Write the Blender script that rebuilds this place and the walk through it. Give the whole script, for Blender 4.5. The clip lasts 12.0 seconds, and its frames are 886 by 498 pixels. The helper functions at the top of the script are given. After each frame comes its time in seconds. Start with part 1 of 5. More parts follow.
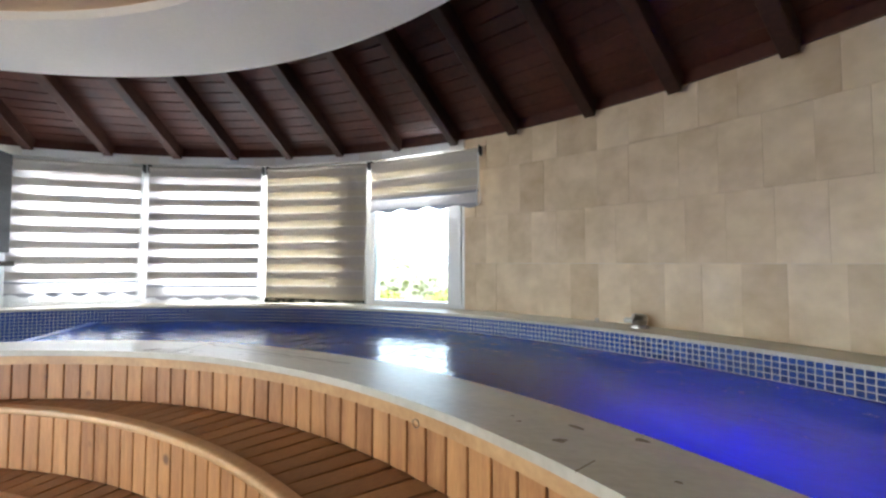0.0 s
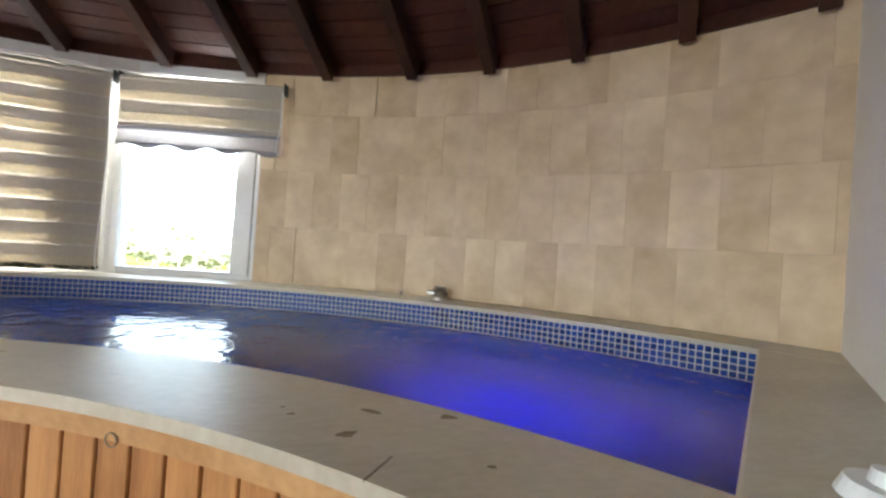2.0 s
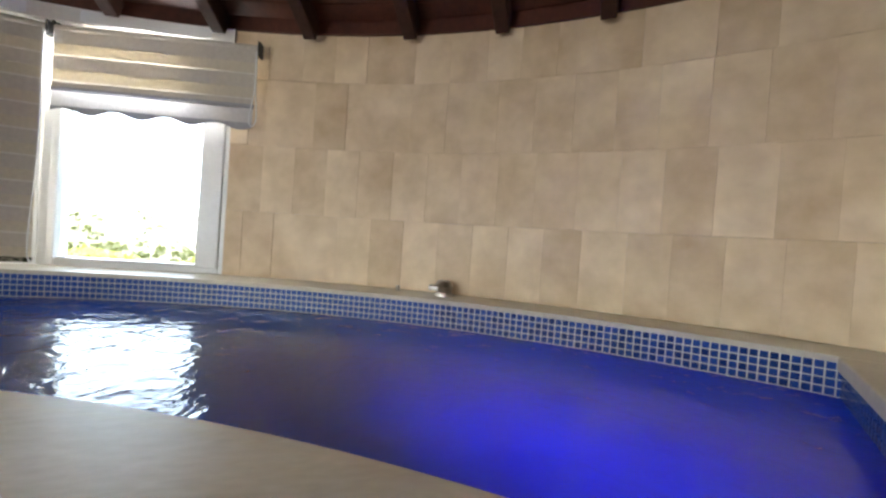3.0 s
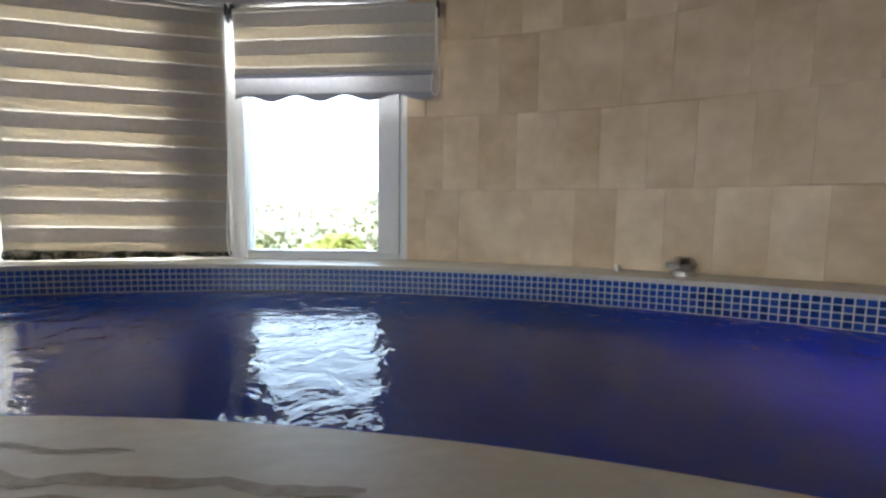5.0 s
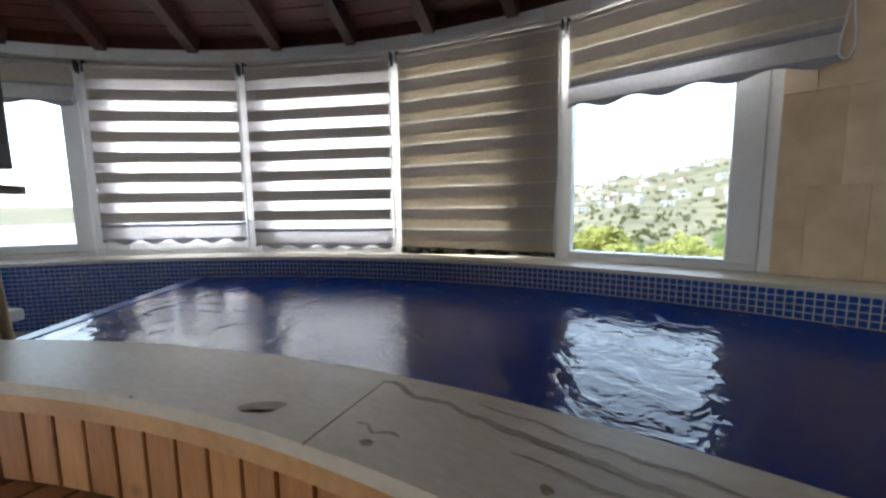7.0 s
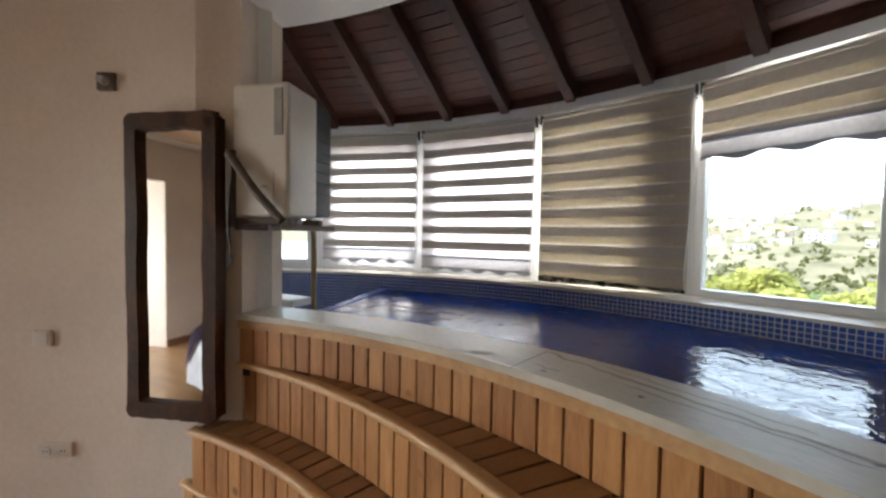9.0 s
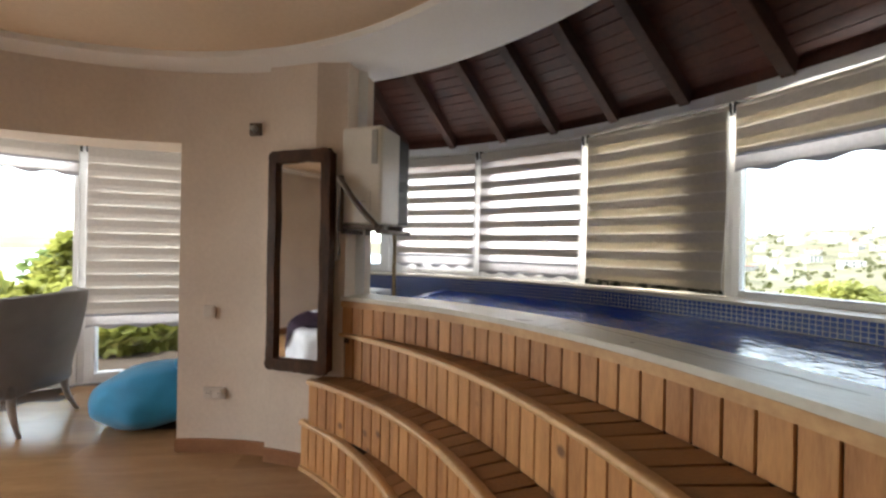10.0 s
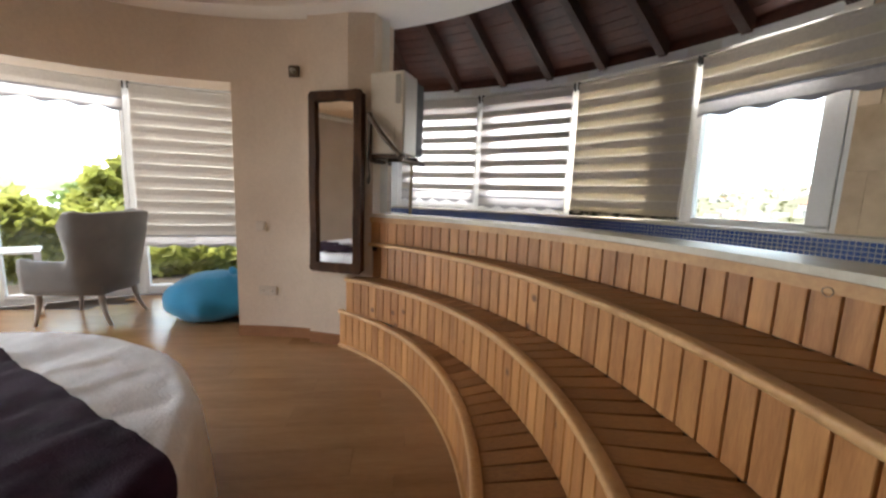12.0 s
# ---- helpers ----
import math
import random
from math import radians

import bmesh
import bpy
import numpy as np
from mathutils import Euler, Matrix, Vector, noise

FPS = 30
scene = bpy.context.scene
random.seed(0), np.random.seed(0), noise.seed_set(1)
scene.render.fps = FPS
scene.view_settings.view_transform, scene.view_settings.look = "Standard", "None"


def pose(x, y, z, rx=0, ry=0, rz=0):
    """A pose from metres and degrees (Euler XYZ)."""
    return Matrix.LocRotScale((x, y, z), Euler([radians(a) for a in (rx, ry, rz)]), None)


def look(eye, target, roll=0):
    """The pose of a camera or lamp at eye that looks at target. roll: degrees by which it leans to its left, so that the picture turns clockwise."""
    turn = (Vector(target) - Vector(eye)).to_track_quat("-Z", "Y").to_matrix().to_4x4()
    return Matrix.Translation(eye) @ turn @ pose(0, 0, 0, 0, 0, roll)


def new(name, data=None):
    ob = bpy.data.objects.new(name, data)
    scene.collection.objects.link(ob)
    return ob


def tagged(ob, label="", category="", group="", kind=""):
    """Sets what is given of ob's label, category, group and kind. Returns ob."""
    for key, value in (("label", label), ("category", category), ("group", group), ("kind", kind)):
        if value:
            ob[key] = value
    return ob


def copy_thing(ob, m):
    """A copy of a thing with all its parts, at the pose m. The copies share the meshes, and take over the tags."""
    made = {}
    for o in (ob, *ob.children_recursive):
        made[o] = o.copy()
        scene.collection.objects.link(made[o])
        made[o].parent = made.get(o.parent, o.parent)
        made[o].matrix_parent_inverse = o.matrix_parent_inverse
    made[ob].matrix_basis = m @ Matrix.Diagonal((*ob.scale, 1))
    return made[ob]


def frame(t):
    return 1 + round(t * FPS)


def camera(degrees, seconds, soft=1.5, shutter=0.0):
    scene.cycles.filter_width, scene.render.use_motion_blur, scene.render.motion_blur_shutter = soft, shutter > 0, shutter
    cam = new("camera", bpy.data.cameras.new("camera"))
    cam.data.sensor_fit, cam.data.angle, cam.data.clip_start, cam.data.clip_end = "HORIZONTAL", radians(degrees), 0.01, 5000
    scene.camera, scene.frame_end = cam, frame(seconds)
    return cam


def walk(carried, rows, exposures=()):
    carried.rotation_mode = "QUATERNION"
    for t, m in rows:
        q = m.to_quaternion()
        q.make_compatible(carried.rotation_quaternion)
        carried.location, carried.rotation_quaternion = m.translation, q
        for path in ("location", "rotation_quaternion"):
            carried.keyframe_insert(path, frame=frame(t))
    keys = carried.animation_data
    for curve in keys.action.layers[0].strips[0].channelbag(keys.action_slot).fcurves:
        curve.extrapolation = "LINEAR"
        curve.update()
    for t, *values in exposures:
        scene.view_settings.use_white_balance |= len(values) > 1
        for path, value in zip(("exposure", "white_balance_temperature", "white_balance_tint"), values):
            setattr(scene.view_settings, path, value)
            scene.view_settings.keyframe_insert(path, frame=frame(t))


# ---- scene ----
cam = camera(99.0, 12.0, soft=2.5)


def aim(x, y, z, az, up, lean):
    a, e = radians(az), radians(up)
    d = Vector((math.cos(a) * math.cos(e), math.sin(a) * math.cos(e), math.sin(e)))
    return look((x, y, z), Vector((x, y, z)) + d, lean)


PATH = [
    (0.0, 1.748, 1.369, 1.501, 106.79, 2.14, 0.02),
    (0.5, 1.747, 1.465, 1.506, 99.15, 2.73, 0.56),
    (1.0, 1.762, 1.524, 1.480, 90.96, 2.70, 1.82),
    (1.5, 1.764, 1.574, 1.434, 82.77, 1.76, 3.21),
    (2.0, 1.760, 1.662, 1.400, 78.56, 0.44, 3.95),
    (2.5, 1.770, 1.836, 1.389, 76.01, -0.37, 4.23),
    (4.5, 1.150, 2.352, 1.351, 76.94, -2.37, 2.68),
    (5.0, 0.988, 2.407, 1.345, 84.86, -4.71, 0.64),
    (5.5, 0.831, 2.423, 1.359, 94.67, -6.59, -1.13),
    (6.0, 0.676, 2.376, 1.398, 103.49, -7.65, -1.45),
    (6.5, 0.581, 2.334, 1.424, 112.15, -7.46, -1.46),
    (7.0, 0.500, 2.310, 1.432, 119.35, -6.44, -0.83),
    (7.5, 0.464, 2.250, 1.451, 125.84, -5.64, 0.17),
    (9.5, 0.925, 1.602, 1.477, 141.87, -0.52, 0.94),
    (10.0, 1.123, 1.459, 1.409, 146.42, -0.17, 1.16),
    (10.5, 1.281, 1.287, 1.369, 148.05, -1.38, 1.73),
    (11.0, 1.448, 1.146, 1.325, 145.54, -3.56, 2.81),
    (11.5, 1.534, 1.079, 1.269, 143.07, -5.76, 3.08),
    (12.0, 1.575, 1.040, 1.241, 145.48, -7.79, 2.12),
]
walk(cam, [(t, aim(*row)) for t, *row in PATH], exposures=[(0.0, 2.77, 5750, 5), (2.7, 2.88, 6150, 7), (4.3, 2.48, 5900, 7), (5.5, 2.0, 5700, 7), (6.5, 1.55, 5850, 8),
           (7.7, 1.48, 5900, 8), (9.5, 1.9, 6350, 9), (10.5, 1.88, 6450, 9), (12.0, 2.0, 6450, 9)])

# ---- world and light ----
SUN_AZ, SUN_EL = 236.0, 60.0
world = bpy.data.worlds.new("world")
scene.world = world
world.use_nodes = True
wn = world.node_tree
sky = wn.nodes.new("ShaderNodeTexSky")
sky.sky_type, sky.sun_disc = "NISHITA", False
sky.dust_density = 1.2
sky.sun_elevation, sky.sun_rotation = radians(SUN_EL), radians(90 - SUN_AZ)
haze = wn.nodes.new("ShaderNodeHueSaturation")      # pale summer haze
haze.inputs["Saturation"].default_value, haze.inputs["Value"].default_value = 0.42, 2.4
wn.links.new(sky.outputs[0], haze.inputs["Color"])
wn.links.new(haze.outputs[0], wn.nodes["Background"].inputs[0])
wn.nodes["Background"].inputs[1].default_value = 0.145
sun = new("sun", bpy.data.lights.new("sun", "SUN"))
sun.data.energy, sun.data.angle, sun.data.color = 2.2, radians(0.5), (1.0, 0.95, 0.87)
sa, se = radians(SUN_AZ), radians(SUN_EL)
sun.matrix_world = look((math.cos(sa) * math.cos(se) * 40, math.sin(sa) * math.cos(se) * 40, math.sin(se) * 40), (0, 0, 0))


def window_light(x, y, z, az, w, h, power, tint=(1.0, 0.98, 0.95)):
    """Sky light that falls in through one window opening; az is the way out of the window."""
    ob = new("window_light", bpy.data.lights.new("window_light", "AREA"))
    ob.data.shape, ob.data.size, ob.data.size_y = "RECTANGLE", w, h
    ob.data.energy, ob.data.color = power, tint
    a = radians(az)
    ob.matrix_world = look((x, y, z), (x - math.cos(a), y - math.sin(a), z))
    return ob


# ---- materials ----
def material(name, dark, light, rough=0.6, metal=0.0, scale=6.0, fine=60.0, bump=0.15, stretch=(1, 1, 1), per_piece=0.0,
             spec=0.5, sheen=0.0, contrast=(0.35, 0.65), depth=0.004, space="Object", rough_var=0.1, knots=False):
    m = bpy.data.materials.new(name)
    m.use_nodes = True
    nt = m.node_tree
    b = nt.nodes["Principled BSDF"]
    b.inputs["Metallic"].default_value = metal
    b.inputs["Specular IOR Level"].default_value = spec
    if sheen:
        b.inputs["Sheen Weight"].default_value = sheen
    tc = nt.nodes.new("ShaderNodeTexCoord")
    mp = nt.nodes.new("ShaderNodeMapping")
    mp.inputs["Scale"].default_value = stretch
    nt.links.new(tc.outputs[space], mp.inputs[0])
    info = nt.nodes.new("ShaderNodeObjectInfo")
    if per_piece:
        off = nt.nodes.new("ShaderNodeVectorMath")
        off.operation = "MULTIPLY_ADD"
        off.inputs[1].default_value = (37, 53, 71)
        nt.links.new(info.outputs["Random"], off.inputs[0])
        nt.links.new(mp.outputs[0], off.inputs[2])
        src = off.outputs[0]
    else:
        src = mp.outputs[0]
    big = nt.nodes.new("ShaderNodeTexNoise")
    big.inputs["Scale"].default_value, big.inputs["Detail"].default_value = scale, 6
    small = nt.nodes.new("ShaderNodeTexNoise")
    small.inputs["Scale"].default_value, small.inputs["Detail"].default_value = fine, 4
    for n in (big, small):
        nt.links.new(src, n.inputs["Vector"])
    mix = nt.nodes.new("ShaderNodeMath")
    mix.operation = "MULTIPLY_ADD"
    mix.inputs[1].default_value = 0.35
    nt.links.new(small.outputs[0], mix.inputs[0])
    half = nt.nodes.new("ShaderNodeMath")
    half.operation = "MULTIPLY"
    half.inputs[1].default_value = 0.65
    nt.links.new(big.outputs[0], half.inputs[0])
    nt.links.new(half.outputs[0], mix.inputs[2])
    last = mix.outputs[0]
    if per_piece:
        pp = nt.nodes.new("ShaderNodeMath")
        pp.operation = "MULTIPLY_ADD"
        pp.inputs[1].default_value = per_piece
        nt.links.new(info.outputs["Random"], pp.inputs[0])
        sub = nt.nodes.new("ShaderNodeMath")
        sub.operation = "SUBTRACT"
        sub.inputs[1].default_value = per_piece / 2
        nt.links.new(last, sub.inputs[0])
        nt.links.new(sub.outputs[0], pp.inputs[2])
        last = pp.outputs[0]
    ramp = nt.nodes.new("ShaderNodeValToRGB")
    ramp.color_ramp.elements[0].position, ramp.color_ramp.elements[1].position = contrast
    ramp.color_ramp.elements[0].color, ramp.color_ramp.elements[1].color = (*dark, 1), (*light, 1)
    nt.links.new(last, ramp.inputs[0])
    colour = ramp.outputs[0]
    if knots:
        raw = nt.nodes.new("ShaderNodeVectorMath")
        raw.operation = "MULTIPLY_ADD"
        raw.inputs[1].default_value = (37, 53, 71)
        nt.links.new(info.outputs["Random"], raw.inputs[0])
        nt.links.new(tc.outputs[space], raw.inputs[2])
        vo = nt.nodes.new("ShaderNodeTexVoronoi")
        vo.inputs["Scale"].default_value = 5.0
        nt.links.new(raw.outputs[0], vo.inputs["Vector"])
        kr = nt.nodes.new("ShaderNodeMapRange")
        kr.inputs[1].default_value, kr.inputs[2].default_value, kr.inputs[3].default_value, kr.inputs[4].default_value = 0.06, 0.13, 0.85, 0.0
        nt.links.new(vo.outputs["Distance"], kr.inputs[0])
        km = nt.nodes.new("ShaderNodeMix")
        km.data_type = "RGBA"
        km.inputs[7].default_value = (0.13, 0.05, 0.02, 1)
        nt.links.new(kr.outputs[0], km.inputs[0])
        nt.links.new(colour, km.inputs[6])
        colour = km.outputs[2]
    nt.links.new(colour, b.inputs["Base Color"])
    rr = nt.nodes.new("ShaderNodeMapRange")
    rr.inputs[3].default_value, rr.inputs[4].default_value = max(0.02, rough - rough_var), min(1, rough + rough_var)
    nt.links.new(big.outputs[0], rr.inputs[0])
    nt.links.new(rr.outputs[0], b.inputs["Roughness"])
    if bump:
        bp = nt.nodes.new("ShaderNodeBump")
        bp.inputs["Strength"].default_value, bp.inputs["Distance"].default_value = bump, depth
        nt.links.new(last, bp.inputs["Height"])
        nt.links.new(bp.outputs[0], b.inputs["Normal"])
    return m


def fabric(name, colour, through_light, clear=0.0, weave=900):
    """Thin cloth: part of the light is scattered through it, part passes straight."""
    m = bpy.data.materials.new(name)
    m.use_nodes = True
    nt = m.node_tree
    out, b = nt.nodes["Material Output"], nt.nodes["Principled BSDF"]
    b.inputs["Roughness"].default_value = 0.9
    tc, tx = nt.nodes.new("ShaderNodeTexCoord"), nt.nodes.new("ShaderNodeTexNoise")
    tx.inputs["Scale"].default_value, tx.inputs["Detail"].default_value = 40, 5
    nt.links.new(tc.outputs["Object"], tx.inputs["Vector"])
    ramp = nt.nodes.new("ShaderNodeValToRGB")
    ramp.color_ramp.elements[0].color = (*[c * 0.82 for c in colour], 1)
    ramp.color_ramp.elements[1].color = (*[min(1, c * 1.12) for c in colour], 1)
    nt.links.new(tx.outputs[0], ramp.inputs[0])
    nt.links.new(ramp.outputs[0], b.inputs["Base Color"])
    tl = nt.nodes.new("ShaderNodeBsdfTranslucent")
    nt.links.new(ramp.outputs[0], tl.inputs[0])
    mx = nt.nodes.new("ShaderNodeMixShader")
    mx.inputs[0].default_value = through_light
    nt.links.new(b.outputs[0], mx.inputs[1])
    nt.links.new(tl.outputs[0], mx.inputs[2])
    last = mx
    if clear:
        tr = nt.nodes.new("ShaderNodeBsdfTransparent")
        m2 = nt.nodes.new("ShaderNodeMixShader")
        m2.inputs[0].default_value = clear
        nt.links.new(mx.outputs[0], m2.inputs[1])
        nt.links.new(tr.outputs[0], m2.inputs[2])
        last = m2
    nt.links.new(last.outputs[0], out.inputs[0])
    return m


def clear_glass(name):
    m = bpy.data.materials.new(name)
    m.use_nodes = True
    nt = m.node_tree
    out = nt.nodes["Material Output"]
    tr, gl, fr, mx = (nt.nodes.new(k) for k in ("ShaderNodeBsdfTransparent", "ShaderNodeBsdfGlossy", "ShaderNodeFresnel", "ShaderNodeMixShader"))
    tr.inputs[0].default_value = (0.94, 0.97, 0.96, 1)
    gl.inputs["Roughness"].default_value = 0.02
    fr.inputs[0].default_value = 1.3
    nt.links.new(fr.outputs[0], mx.inputs[0])
    nt.links.new(tr.outputs[0], mx.inputs[1])
    nt.links.new(gl.outputs[0], mx.inputs[2])
    nt.links.new(mx.outputs[0], out.inputs[0])
    return m


def water_material():
    m = bpy.data.materials.new("pool_water")
    m.use_nodes = True
    nt = m.node_tree
    out = nt.nodes["Material Output"]
    tr, gl, fr, mx = (nt.nodes.new(k) for k in ("ShaderNodeBsdfTransparent", "ShaderNodeBsdfGlossy", "ShaderNodeFresnel", "ShaderNodeMixShader"))
    tr.inputs[0].default_value = (0.12, 0.26, 0.80, 1)
    gl.inputs["Roughness"].default_value = 0.03
    fr.inputs[0].default_value = 1.6
    tc = nt.nodes.new("ShaderNodeTexCoord")
    n1, n2 = nt.nodes.new("ShaderNodeTexNoise"), nt.nodes.new("ShaderNodeTexNoise")
    n1.inputs["Scale"].default_value, n1.inputs["Detail"].default_value, n1.inputs["Distortion"].default_value = 8.0, 3, 0.9
    n2.inputs["Scale"].default_value, n2.inputs["Detail"].default_value = 30.0, 2
    add = nt.nodes.new("ShaderNodeMath")
    add.operation = "MULTIPLY_ADD"
    add.inputs[1].default_value = 0.2
    for n in (n1, n2):
        nt.links.new(tc.outputs["Object"], n.inputs["Vector"])
    nt.links.new(n2.outputs[0], add.inputs[0])
    nt.links.new(n1.outputs[0], add.inputs[2])
    bp = nt.nodes.new("ShaderNodeBump")
    bp.inputs["Strength"].default_value, bp.inputs["Distance"].default_value = 0.42, 0.022
    nt.links.new(add.outputs[0], bp.inputs["Height"])
    nt.links.new(bp.outputs[0], gl.inputs["Normal"])
    nt.links.new(bp.outputs[0], fr.inputs["Normal"])
    tl, df, m1, m2 = (nt.nodes.new(k) for k in ("ShaderNodeBsdfTranslucent", "ShaderNodeBsdfDiffuse", "ShaderNodeMixShader", "ShaderNodeMixShader"))
    tl.inputs[0].default_value = (0.04, 0.14, 0.95, 1)
    df.inputs[0].default_value = (0.003, 0.055, 0.32, 1)
    m1.inputs[0].default_value, m2.inputs[0].default_value = 0.88, 0.42
    nt.links.new(tr.outputs[0], m1.inputs[1])
    nt.links.new(tl.outputs[0], m1.inputs[2])
    nt.links.new(m1.outputs[0], m2.inputs[1])
    nt.links.new(df.outputs[0], m2.inputs[2])
    nt.links.new(fr.outputs[0], mx.inputs[0])
    nt.links.new(m2.outputs[0], mx.inputs[1])
    nt.links.new(gl.outputs[0], mx.inputs[2])
    nt.links.new(mx.outputs[0], out.inputs[0])
    return m


def glow(name, colour, strength):
    m = bpy.data.materials.new(name)
    m.use_nodes = True
    b = m.node_tree.nodes["Principled BSDF"]
    b.inputs["Emission Color"].default_value, b.inputs["Emission Strength"].default_value = (*colour, 1), strength
    return m


PLASTER = material("cream_plaster", (0.65, 0.55, 0.46), (0.76, 0.66, 0.56), 0.85, scale=1.6, fine=45, bump=0.12)
WHITE_PLASTER = material("white_plaster", (0.84, 0.81, 0.76), (0.91, 0.88, 0.84), 0.85, scale=1.3, fine=50, bump=0.1)
TAN_PAINT = material("tan_ceiling_paint", (0.66, 0.49, 0.33), (0.74, 0.57, 0.40), 0.85, scale=1.2, fine=40, bump=0.08)
SKY_SIDE = material("outer_plaster", (0.70, 0.68, 0.64), (0.82, 0.80, 0.76), 0.85, scale=1.2, fine=40, bump=0.1)
STONE = material("travertine", (0.46, 0.315, 0.175), (0.84, 0.68, 0.475), 0.55, scale=3.4, fine=11, bump=0.1, per_piece=0.17, contrast=(0.22, 0.78))
COPING = material("travertine_coping", (0.50, 0.45, 0.36), (0.66, 0.61, 0.52), 0.42, scale=2.2, fine=30, bump=0.15, stretch=(1, 2.5, 1))
GROUT = material("grout", (0.62, 0.60, 0.56), (0.76, 0.74, 0.70), 0.8, scale=20, fine=120)
MOSAIC = material("blue_mosaic", (0.012, 0.035, 0.16), (0.03, 0.085, 0.34), 0.18, scale=25, fine=90, bump=0.06, per_piece=0.5, contrast=(0.3, 0.7))
BASIN = material("basin_mosaic", (0.015, 0.04, 0.20), (0.035, 0.09, 0.38), 0.3, scale=12, fine=40, bump=0.05)
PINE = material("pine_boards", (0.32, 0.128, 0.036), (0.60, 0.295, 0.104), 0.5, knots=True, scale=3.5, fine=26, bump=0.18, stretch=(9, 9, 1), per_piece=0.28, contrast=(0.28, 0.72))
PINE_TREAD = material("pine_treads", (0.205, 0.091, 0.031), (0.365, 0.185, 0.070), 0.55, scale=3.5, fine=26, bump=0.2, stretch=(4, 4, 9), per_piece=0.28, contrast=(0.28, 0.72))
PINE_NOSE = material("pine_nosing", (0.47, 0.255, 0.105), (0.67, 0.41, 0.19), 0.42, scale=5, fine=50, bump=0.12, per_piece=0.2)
GAP = material("dark_gap", (0.030, 0.018, 0.010), (0.06, 0.035, 0.02), 0.9)
ROOF_WOOD = material("dark_stained_wood", (0.034, 0.009, 0.005), (0.105, 0.030, 0.016), 0.5, spec=0.35, scale=3, fine=28, bump=0.25, stretch=(1, 1, 1), contrast=(0.3, 0.7))
RAFTER_WOOD = material("rafter_wood", (0.026, 0.010, 0.006), (0.07, 0.028, 0.017), 0.55, spec=0.25, scale=3, fine=30, bump=0.25, per_piece=0.2)
FLOOR_WOOD = material("oak_laminate", (0.205, 0.104, 0.042), (0.345, 0.195, 0.092), 0.24, scale=2.2, fine=18, bump=0.0, stretch=(1, 6, 1), per_piece=0.26, contrast=(0.15, 0.85), rough_var=0.05)
BASEBOARD = material("baseboard_wood", (0.27, 0.12, 0.055), (0.36, 0.175, 0.085), 0.45, scale=4, fine=50)
PVC = material("white_pvc", (0.76, 0.77, 0.78), (0.84, 0.85, 0.86), 0.35, scale=4, fine=60, bump=0.03)
OLD_PAINT = material("white_box_enamel", (0.66, 0.63, 0.57), (0.76, 0.73, 0.66), 0.35, scale=3, fine=50, bump=0.05)
GREY_GRILLE = material("grey_plastic", (0.30, 0.29, 0.27), (0.38, 0.37, 0.35), 0.5, scale=9, fine=60)
MATT_BLACK = material("matt_black_plastic", (0.010, 0.011, 0.014), (0.026, 0.028, 0.034), 0.6, scale=9, fine=80, bump=0.05)
DARK_METAL = material("dark_metal", (0.03, 0.03, 0.032), (0.07, 0.068, 0.065), 0.5, metal=0.6, scale=9, fine=80)
BRACKET = material("rusty_bracket", (0.06, 0.045, 0.035), (0.16, 0.12, 0.09), 0.65, metal=0.3, scale=14, fine=90)
STEEL = material("brushed_steel", (0.34, 0.31, 0.28), (0.55, 0.52, 0.48), 0.3, metal=1.0, scale=10, fine=90)
WALNUT = material("live_edge_walnut", (0.020, 0.008, 0.004), (0.12, 0.050, 0.020), 0.6, spec=0.25, scale=5, fine=40, bump=0.5, stretch=(3, 3, 1), contrast=(0.3, 0.75), depth=0.01)
MIRROR = material("mirror_silver", (0.86, 0.87, 0.86), (0.90, 0.91, 0.90), 0.03, metal=1.0, bump=0, rough_var=0.01)
PIPE = material("tan_hose", (0.36, 0.27, 0.15), (0.46, 0.36, 0.21), 0.5, scale=10, fine=60)
SHADE = fabric("blind_opaque_band", (0.58, 0.53, 0.47), 0.10)
SHADE_OPEN = fabric("blind_half_open_band", (0.60, 0.55, 0.50), 0.10)
SHADE_BACK = fabric("blind_rear_band", (0.62, 0.56, 0.45), 0.17)
LIGHT_LINE = fabric("blind_light_line", (0.72, 0.69, 0.63), 0.21)
SHADE_BAY = fabric("bay_blind_band", (0.58, 0.55, 0.52), 0.07)
SHADE_BAY_REAR = fabric("bay_blind_rear_band", (0.68, 0.65, 0.62), 0.18)
LIGHT_LINE_BAY = fabric("bay_blind_light_line", (0.80, 0.78, 0.74), 0.45)
SHEER = fabric("blind_sheer_band", (0.84, 0.81, 0.82), 0.36, 0.48)
HEM_NET = fabric("blind_hem_band", (0.68, 0.66, 0.66), 0.38, 0.05)
MOULD = material("mouldy_cloth", (0.025, 0.03, 0.016), (0.40, 0.36, 0.28), 0.9, scale=14, fine=45, bump=0.5, contrast=(0.47, 0.60))
HEM = fabric("blind_hem", (0.42, 0.42, 0.46), 0.20)
BLUE_BAG = material("turquoise_beanbag_cloth", (0.010, 0.20, 0.42), (0.02, 0.29, 0.56), 0.75, scale=4, fine=160, bump=0.2, sheen=0.2)
GREY_VELVET = material("grey_chair_fabric", (0.12, 0.12, 0.125), (0.175, 0.175, 0.18), 0.85, scale=5, fine=220, bump=0.2, sheen=0.3)
GREY_LEG = material("grey_painted_leg", (0.24, 0.21, 0.19), (0.34, 0.30, 0.27), 0.5, scale=8, fine=60)
